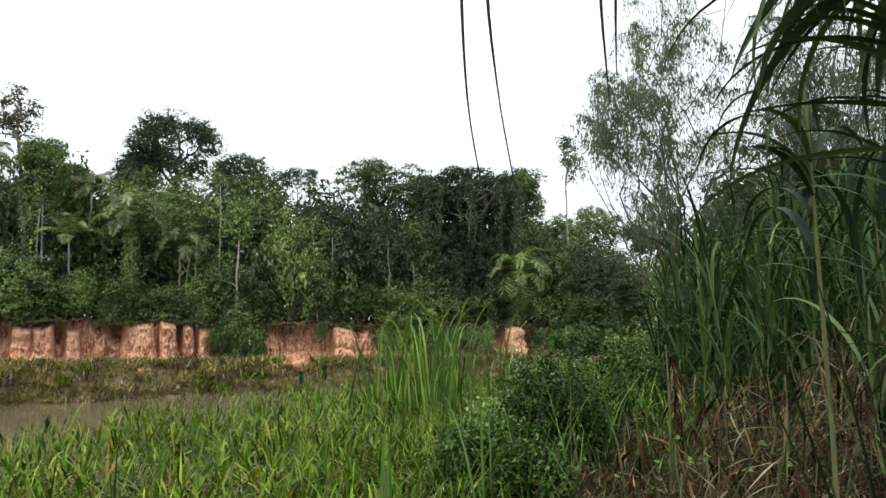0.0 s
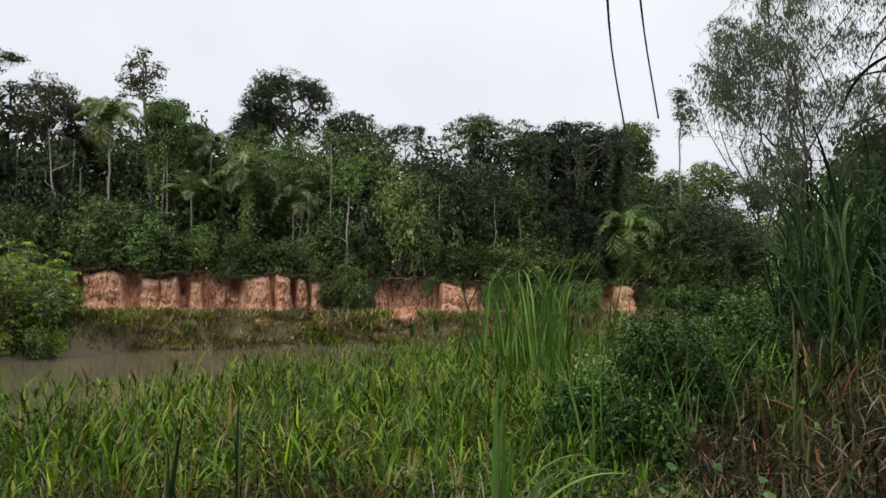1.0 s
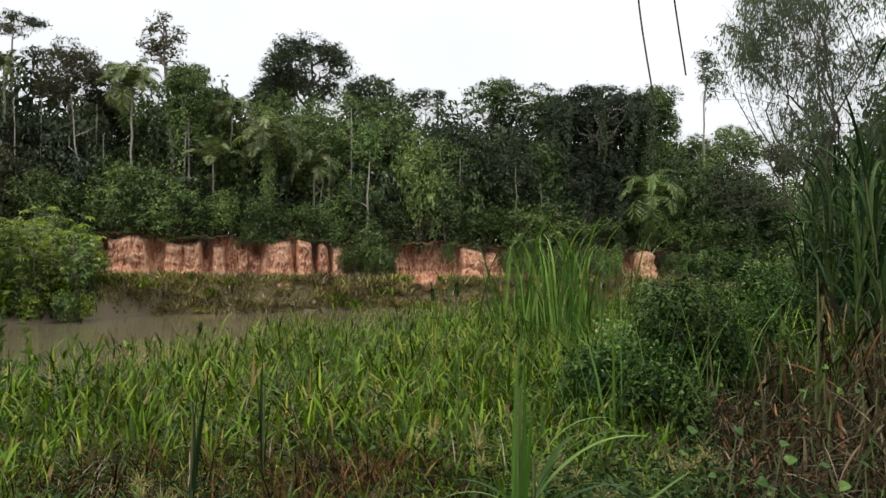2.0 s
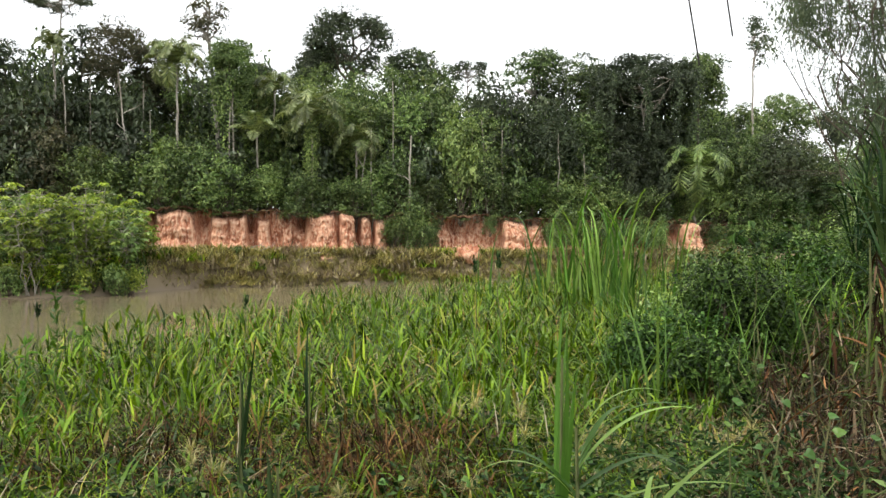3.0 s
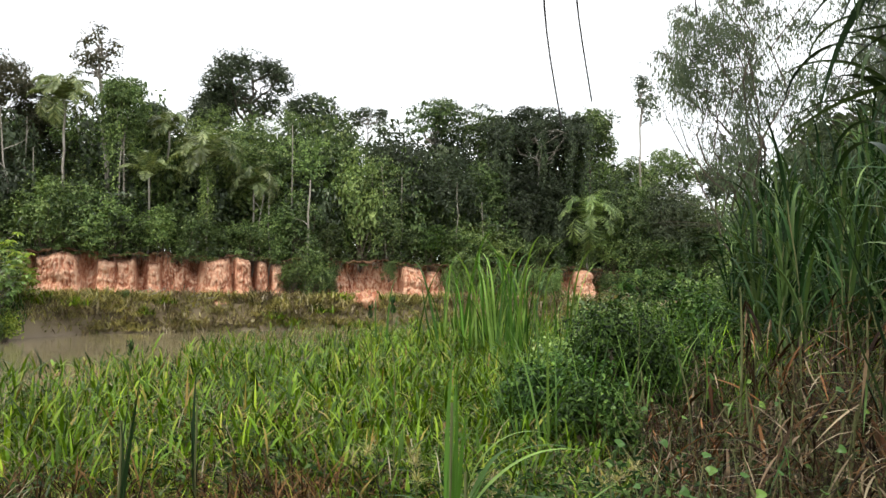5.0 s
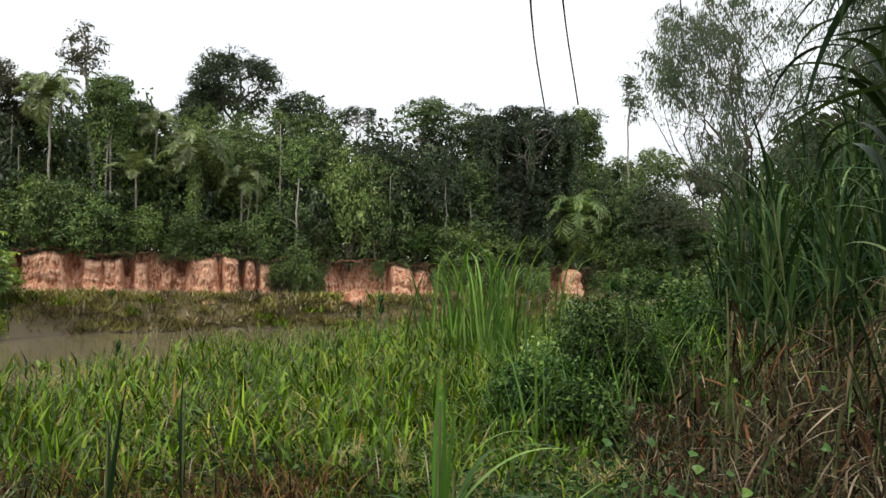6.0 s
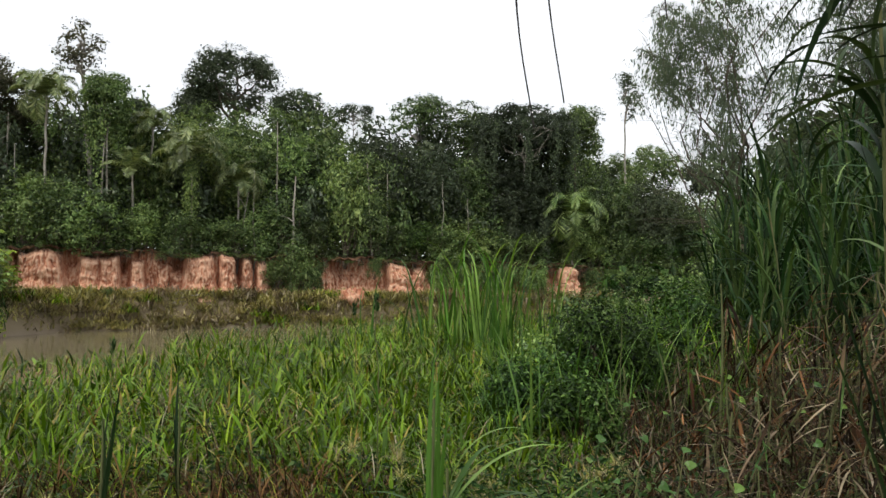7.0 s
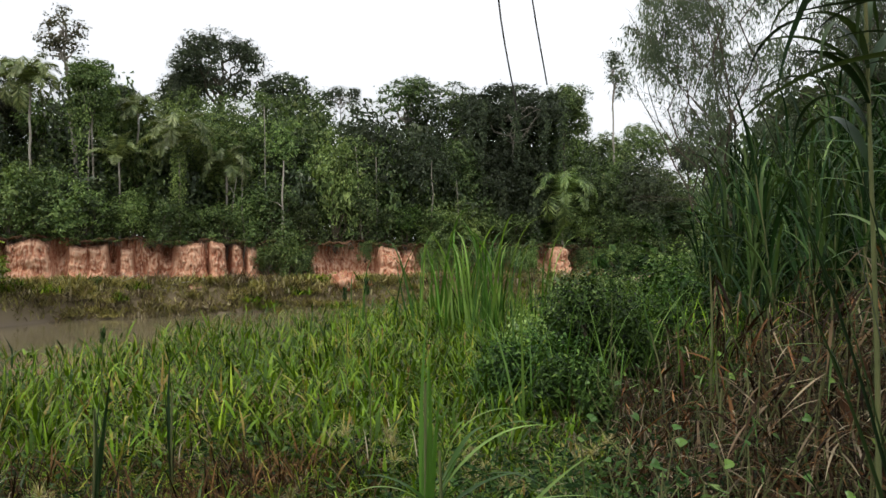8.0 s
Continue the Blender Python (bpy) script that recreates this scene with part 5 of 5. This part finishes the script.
# ---- willow behind the canes ----
def willow(x, y, seed):
    rng = np.random.RandomState(seed)
    z0 = float(ground_z(x, y)) - 0.1
    ob = thing("willow_tree", x, y, z0, "airy willow-like tree with drooping narrow leaves", "tree")
    lines, ends = [], []
    forks = [np.array([0, 0, 1.0])]
    for i in range(20):
        tip = np.array([rng.uniform(-1.9, 3.6), rng.uniform(-2, 2), rng.uniform(4.6, 11)])
        tip[0] += 0.25 * max(tip[2] - 7, 0)
        if i % 2:
            tip = np.array([rng.uniform(-2.0, 0.3), rng.uniform(-1.5, 1.5), rng.uniform(5.0, 7.4)])
        if i % 4 == 3:
            tip = np.array([rng.uniform(-0.9, 2.2), rng.uniform(-1.5, 1.5), rng.uniform(6.8, 9.6)])
        s = np.array([0.05 * rng.normal(), 0.05 * rng.normal(), rng.uniform(1.0, 3.2)])
        lim = bent(s, tip, rng, 9, 0.05)
        lines.append((lim, np.linspace(0.028, 0.006, 9)))
        for j in range(12):
            b = lim[rng.randint(3, 9)]
            e = b + np.array([rng.normal(0, 0.75), rng.normal(0, 0.7), rng.uniform(-0.2, 0.7)])
            e[0] = max(e[0], -2.2 + 0.4 * max(e[2] - 5.6, 0) + 0.2 * rng.normal())
            tw = bent(b, e, rng, 5, 0.08)
            lines.append((tw, np.linspace(0.006, 0.003, 5)))
            ends.append(tw[2:])
    lines.append((bent((0, 0, 0), (0.1, 0, 3.4), rng, 7, 0.03), np.linspace(0.16, 0.09, 7)))
    part("trunk", mesh_of("trunk", *tubes(lines, 5), WOOD, True), ob)
    PP = []
    for tw in ends:
        if rng.uniform() < 0.18:
            continue
        for q in tw:
            for _ in range(5):
                m = 12
                ln = rng.uniform(0.4, 1.0)
                u = np.linspace(0, 1, m)
                PP.append(q + np.stack([rng.normal(0, 0.25) * u, rng.normal(0, 0.25) * u, 0.12 * u - ln * u ** 1.6], 1) + rng.normal(0, 0.035, (m, 3)))
    P = np.concatenate(PP)
    P = P[P[:, 0] > -2.5 + 0.35 * np.maximum(P[:, 2] - 5.6, 0) + rng.normal(0, 0.25, len(P))]
    P = P[P[:, 2] > 4.5 - 0.85 * (P[:, 0] + 2.5) + rng.normal(0, 0.25, len(P))]
    P = P[(P[:, 0] > -0.9 + rng.normal(0, 0.15, len(P))) | (P[:, 2] > 5.8 - 0.4 * (P[:, 0] + 2.5) + rng.normal(0, 0.2, len(P)))]
    k = len(P)
    D = rng.normal(0, 0.33, (k, 3)) + np.array([0, 0, -0.9])
    part("crown", mesh_of("crown", *leaves(P, D, rng.normal(size=(k, 3)), rng.uniform(0.08, 0.14, k), 0.024, 0.1, 0.1), WILLOW), ob)


for i, (x, y, k) in enumerate(((7.5, 21, 0.62), (9.2, 20, 0.66), (10.6, 21.5, 0.7), (12.2, 20.5, 0.72), (13.8, 22, 0.75), (15.6, 21.5, 0.8), (17.6, 23, 0.85), (11.2, 17.5, 0.6), (6.6, 19, 0.5), (8.4, 23, 0.6), (10, 18.2, 0.5), (14.5, 19.5, 0.6), (16.5, 25, 0.7), (12.5, 25, 0.7), (13, 18.2, 0.66), (20, 25, 0.9), (9.6, 19.2, 1.0), (12.4, 21.5, 1.15), (7.4, 17.6, 0.72), (15.5, 22.5, 1.2), (8.4, 20.5, 0.85))):
    copy_thing(mound[i % 4], pose(x, y, float(ground_z(x, y)) - 0.1, 0, 0, 53 * i) @ Matrix.Scale(k, 4))
willow(5.15, 16.2, 71)
willow(9.6, 18.0, 72)
willow(8.0, 15.0, 73)

# ---- bushes and herbs on the near bank ----
for i, (x, y, r, h) in enumerate(((0.45, 7.3, 0.65, 0.95), (1.15, 7.6, 0.7, 1.25), (0.85, 6.4, 0.6, 0.8), (1.6, 8.4, 0.75, 1.2))):
    b = shrub(600 + i, r, h, 0.048, 5000, HERB)
    b.name = "bush"
    tagged(b, "leafy dark green bush with many small leaves", "bush", "meadow bushes")
    b.matrix_basis = pose(x, y, float(ground_z(x, y)) - 0.03)
for i, (x, y, r, h) in enumerate(((1.6, 11.5, 1.1, 1.2), (2.7, 12.6, 1.2, 1.45), (3.8, 13.8, 1.3, 1.8), (2.0, 14.5, 1.3, 1.3), (3.2, 10.8, 1.0, 1.4), (5.2, 15.5, 1.5, 2.0), (1.0, 10.2, 0.8, 1.0), (3.6, 17.5, 1.6, 1.9))):
    b = shrub(620 + i, r, h, 0.06, 3000, (VINE, HERB, VINE)[i % 3])
    b.name = "bush"
    tagged(b, "bright green leafy herb thicket in the meadow", "bush", "herb thickets")
    b.matrix_basis = pose(x, y, float(ground_z(x, y)) - 0.03)


# ---- meadow ----
rng = np.random.RandomState(15)


def scatter(n, r0, r1, a0, a1, per, spread, right=99.0):
    """Tufts fanned out over the near bank, thinning with distance."""
    r, a = rng.uniform(r0, r1, n), np.radians(rng.uniform(a0, a1, n))
    x, y = np.repeat(r * np.sin(a), per) + rng.normal(0, spread, n * per), np.repeat(r * np.cos(a), per) + rng.normal(0, spread, n * per) - 0.4
    keep = (x > near_edge(y) - 2.2) & (x < right + 0.11 * y)
    x, y = x[keep], y[keep]
    return np.stack([x, y, ground_z(x, y) - 0.03], 1)


def bare(B):
    """Patches where the meadow lies low and withered."""
    return 0.5 + 0.35 * fbm(B[:, 0] * 1.1, B[:, 1] * 0.8, 44)


def hollow(B):
    """The dip round the tall shoot, and two withered spots, where little green grass grows."""
    spots = ((0.15, 3.2, 0.7, 0.9), (-3.2, 4.5, 0.9, 0.7), (-1.5, 4.5, 0.6, 0.5), (-2.2, 7.2, 0.7, 0.6))
    return sum(0.55 * np.exp(-((B[:, 0] - x) / a) ** 2 - ((B[:, 1] - y) / b) ** 2) for x, y, a, b in spots)


B = scatter(5200, 3.0, 24, -66, 12, 6, 0.06, 0.1)
B = B[bare(B) + 0.55 * (1 - step(2.8, 5.6, np.hypot(B[:, 0], B[:, 1]))) + hollow(B) < rng.uniform(0.3, 1.1, len(B))]
far = np.clip(np.hypot(B[:, 0], B[:, 1]) / 7 - 0.08, 0.32, 1.0)
n = len(B)
geo = blades(B, rng.uniform(0, 2 * np.pi, n), rng.uniform(0.35, 0.85, n) * far, rng.uniform(0.016, 0.038, n) * (0.55 + 0.45 * far), rng.uniform(0.02, 0.42, n), rng.uniform(0.1, 1.5, n), 3)
tagged(new("meadow_grass", mesh_of("meadow_grass", *geo, GRASS)), "meadow of broad-bladed bright green grass", "grass", kind="stuff")
B = scatter(11500, 2.4, 22, -66, 14, 5, 0.035, 0.3)
B = B[bare(B) + 0.45 * (1 - step(2.8, 5.6, np.hypot(B[:, 0], B[:, 1]))) + hollow(B) < rng.uniform(0.2, 1.2, len(B))]
n = len(B)
far = np.clip(np.hypot(B[:, 0], B[:, 1]) / 7 - 0.1, 0.26, 1.0)
B[:, 2] += rng.uniform(0.08, 0.62, n) * far
geo = blades(B, rng.uniform(0, 2 * np.pi, n), rng.uniform(0.14, 0.36, n) * (0.45 + 0.55 * far), rng.uniform(0.016, 0.038, n) * (0.5 + 0.5 * far), rng.uniform(0.15, 1.2, n), rng.uniform(0.3, 1.6, n), 3, full=0.3)
tagged(new("leafy_grass", mesh_of("leafy_grass", *geo, GRASS)), "leafy green grass stems with short broad leaves", "grass", kind="stuff")
B = scatter(900, 3.4, 16, -60, 10, 6, 0.10, 1.0)
n = len(B)
B[:, 2] += 0.30 * np.clip(np.hypot(B[:, 0], B[:, 1]) / 7, 0.4, 1.0)
grassy("straw_blades", B, (0.2, 0.45), (0.005, 0.012), (0.3, 1.3), (0.6, 2.2), STRAW, "pale dry blades caught among the green grass", 3)
B = scatter(2000, 2.3, 15, -62, 20, 7, 0.08, 3)
grassy("withered_grass", B[bare(B) > rng.uniform(0.15, 0.8, len(B))], (0.2, 0.55), (0.004, 0.011), (0.2, 1.3), (0.4, 2.0), STRAW, "withered straw-brown grass in low patches", 3)
grassy("litter_grass", scatter(1800, 2.2, 6.5, -62, 12, 7, 0.09, 1.0), (0.18, 0.6), (0.005, 0.017), (0.3, 1.4), (0.3, 1.9), RUST, "matted brown dead grass at the near edge", 3)
grassy("fine_grass", scatter(1900, 2.2, 8, -60, 8, 8, 0.06, 0.6), (0.25, 0.6), (0.006, 0.012), (0.1, 0.7), (0.8, 2.0), GRASS, "fine arching green grass between the broad blades", 3)
grassy("trampled_grass", scatter(1500, 0.4, 6.0, 0, 360, 5, 0.10), (0.05, 0.22), (0.006, 0.016), (0.5, 1.5), (0.2, 1.2), GRASS, "short trampled green grass round the viewpoint")
for name, x, y, a, b in (("rust_patch", -3.2, 4.5, 0.9, 0.7), ("rust_patch", -1.5, 4.5, 0.6, 0.5), ("rust_patch", -2.2, 7.2, 0.7, 0.6)):
    n = 1500
    B = np.stack([rng.normal(x, a * 0.7, n), rng.normal(y, b * 0.7, n), np.zeros(n)], 1)
    B[:, 2] = ground_z(B[:, 0], B[:, 1]) - 0.02 + rng.uniform(0, 0.25, n)
    grassy(name, B, (0.15, 0.45), (0.006, 0.016), (0.2, 1.5), (0.3, 1.8), RUST, "patch of matted rust-brown dead grass in the meadow", 3)
n = 4200
B = np.stack([rng.normal(0.2, 0.5, n), rng.normal(3.15, 0.5, n), np.zeros(n)], 1)
B[:, 2] = ground_z(B[:, 0], B[:, 1]) + rng.uniform(0.1, 0.72, n)
N = unit(rng.normal(0, 0.5, (n, 3)) + np.array([0, 0, 0.8]))
geo = leaves(B, np.cross(N, rng.normal(size=(n, 3))), N, rng.uniform(0.03, 0.07, n), rng.uniform(0.012, 0.026, n))
tagged(new("dark_herbs", mesh_of("dark_herbs", *geo, CANE)), "dark green herbs round the foot of a tall shoot", "herbs", kind="stuff")
B = scatter(2200, 2.4, 14, -64, 14, 6, 0.05, 2.5)
grassy("rusty_grass", B[bare(B) > rng.uniform(0.35, 0.9, len(B))], (0.2, 0.55), (0.008, 0.020), (0.2, 1.2), (0.4, 1.8), RUST, "rust-brown withered grass low in the meadow")
grassy("dead_grass", scatter(1500, 2.2, 10, 2, 48, 6, 0.09, 5), (0.2, 0.65), (0.006, 0.024), (0.4, 1.4), (0.4, 1.8), DRY, "dead straw-brown cane leaves littering the ground", 3)
grassy("rough_grass", scatter(550, 7.5, 20, 8, 45, 7, 0.09, 14), (0.5, 1.2), (0.012, 0.03), (0.1, 0.6), (0.3, 1.6), CANE, "rough dark green grass under the canes", 5)

# low small-leaved herbs between the grasses; dark colour stands in for the gaps' shade
B = scatter(3200, 2.3, 10, -55, 44, 6, 0.07, 4)
n = len(B)
B[:, 2] += rng.uniform(0.05, 0.34, n)
N = unit(rng.normal(0, 0.5, (n, 3)) + np.array([0, 0, 0.8]))
geo = leaves(B, np.cross(N, rng.normal(size=(n, 3))), N, rng.uniform(0.04, 0.10, n), rng.uniform(0.02, 0.05, n))
tagged(new("low_herbs", mesh_of("low_herbs", *geo, CANE)), "low small-leaved herbs, coloured dark as the shade between the grasses", "herbs", kind="stuff")

grassy("straw_litter", scatter(420, 2.6, 8.5, 8, 46, 5, 0.10, 5), (0.25, 0.7), (0.012, 0.026), (0.5, 1.5), (0.6, 2.2), STRAW, "pale straw-coloured dead cane leaves curling in the litter", 4)
B = scatter(170, 2.8, 10, 6, 46, 4, 0.06, 5)
grassy("dry_stems", B, (0.35, 0.9), (0.004, 0.008), (0.0, 0.35), (0.0, 0.5), RUST, "thin dark brown dead stems standing in the litter", 3)

n = 260
B = np.stack([rng.uniform(0.0, 2.2, n), rng.uniform(5.8, 9.2, n), np.zeros(n)], 1)
B[:, 2] = ground_z(B[:, 0], B[:, 1])
grassy("tall_grass", B, (0.9, 1.7), (0.012, 0.026), (0.02, 0.4), (0.1, 1.3), REED, "tall green grass growing up through the bushes", 6)

n = 900
B = np.stack([rng.uniform(1.6, 5.4, n), rng.uniform(8.0, 13.5, n), np.zeros(n)], 1)
B[:, 2] = ground_z(B[:, 0], B[:, 1])
grassy("thicket_grass", B, (0.8, 1.55), (0.014, 0.03), (0.02, 0.45), (0.3, 1.6), GRASS, "bright arching grass growing up through the herb thicket", 5)


# ---- single plants that stand out ----
def seed_stalk(x, y, h, label, seed):
    """Thin grass stem with a dark spindle of seeds at its tip."""
    rng = np.random.RandomState(seed)
    ob = thing("seed_stalk", x, y, float(ground_z(x, y)) - 0.02, label, "grass", "seed stalks")
    line = bent((0, 0, 0), (rng.normal(0, 0.06), rng.normal(0, 0.04), h), rng, 7, 0.01)
    part("stalk", mesh_of("stalk", *tubes([(line, np.linspace(0.005, 0.003, 7))], 5), STALK, True), ob)
    n = 70
    u = rng.uniform(0, 1, n)
    P = line[-1] + np.stack([rng.normal(0, 0.008, n), rng.normal(0, 0.008, n), 0.10 * u - 0.08], 1)
    part("seed_head", mesh_of("seed_head", *leaves(P, rng.normal(0, 0.25, (n, 3)) + np.array([0, 0, 1.0]), rng.normal(size=(n, 3)), 0.045, 0.010), CANE), ob, "dark green pointed seed head")
    for i in range(3):
        part("leaf", leaf_blade(0.35, 0.016, 0.3, 0.9, 1.5, 8, mat=REED), ob, m=pose(*(line[1 + i]), 0, 0, 120 * i + rng.uniform(0, 60)))


for i, (x, y, h) in enumerate(((-0.81, 5.05, 1.45), (-4.0, 2.9, 1.1), (-3.55, 2.75, 0.95), (-1.2, 6.5, 1.4), (1.7, 5.5, 1.5), (1.0, 5.9, 1.5), (-2.9, 5.4, 1.15), (-4.6, 5.2, 1.15))):
    seed_stalk(x, y, h, "thin grass stem with a dark seed head", 800 + i)


def sedge(x, y, h, seed):
    """Yellow-green sedge: a few stems that each end in a burst of fine rays."""
    rng = np.random.RandomState(seed)
    z = float(ground_z(x, y)) - 0.02
    ob = thing("sedge", x, y, z, "yellow-green sedge with fine feathery heads", "sedge", "sedges")
    for i in range(4):
        e = np.array([rng.normal(0, 0.12), rng.normal(0, 0.10), h * rng.uniform(0.75, 1.1)])
        part("stem", mesh_of("stem", *tubes([(bent((0, 0, 0), e, rng, 5, 0.04), np.linspace(0.004, 0.002, 5))], 4), STALK), ob)
        n = 60
        V, Q = blades(np.repeat(e[None], n, 0), rng.uniform(0, 2 * np.pi, n), rng.uniform(0.05, 0.13, n), 0.004, rng.uniform(0.3, 1.6, n), rng.uniform(0.1, 0.8, n), 2)
        part("head", mesh_of("head", V, Q, OLIVE), ob, "feathery yellow-green head")


for i, (x, y, h) in enumerate(((-0.05, 4.2, 0.55), (-1.35, 3.25, 0.4), (-0.85, 3.15, 0.4), (-1.0, 3.9, 0.45), (-2.3, 3.6, 0.4), (0.2, 3.6, 0.45), (-0.6, 4.6, 0.5), (0.6, 4.4, 0.5))):
    sedge(x, y, h, 840 + i)


def pale_sapling(x, y, h, seed):
    rng = np.random.RandomState(seed)
    ob = thing("pale_sapling", x, y, float(ground_z(x, y)) - 0.02, "slim sapling with pale silvery leaves above the water", "sapling")
    tip = np.array([0.05, 0, h])
    line = bent((0, 0, 0), tip, rng, 8, 0.02)
    part("stem", mesh_of("stem", *tubes([(line, np.linspace(0.007, 0.003, 8))], 5), STALK, True), ob)
    n = 46
    t = rng.uniform(0.35, 1.0, n)
    P = np.stack([np.interp(t, np.linspace(0, 1, 8), line[:, k]) for k in range(3)], 1)
    D = rng.normal(0, 0.6, (n, 3)) + np.array([0, 0, 0.5])
    part("foliage", mesh_of("foliage", *leaves(P, D, rng.normal(0, 0.5, (n, 3)) + np.array([0, 0, 0.9]), rng.uniform(0.06, 0.11, n), 0.03), HEART), ob, "pale silvery-green leaves")


pale_sapling(-4.55, 5.3, 1.35, 91)
pale_sapling(-4.1, 4.4, 1.05, 92)
pale_sapling(-5.3, 6.6, 1.2, 93)
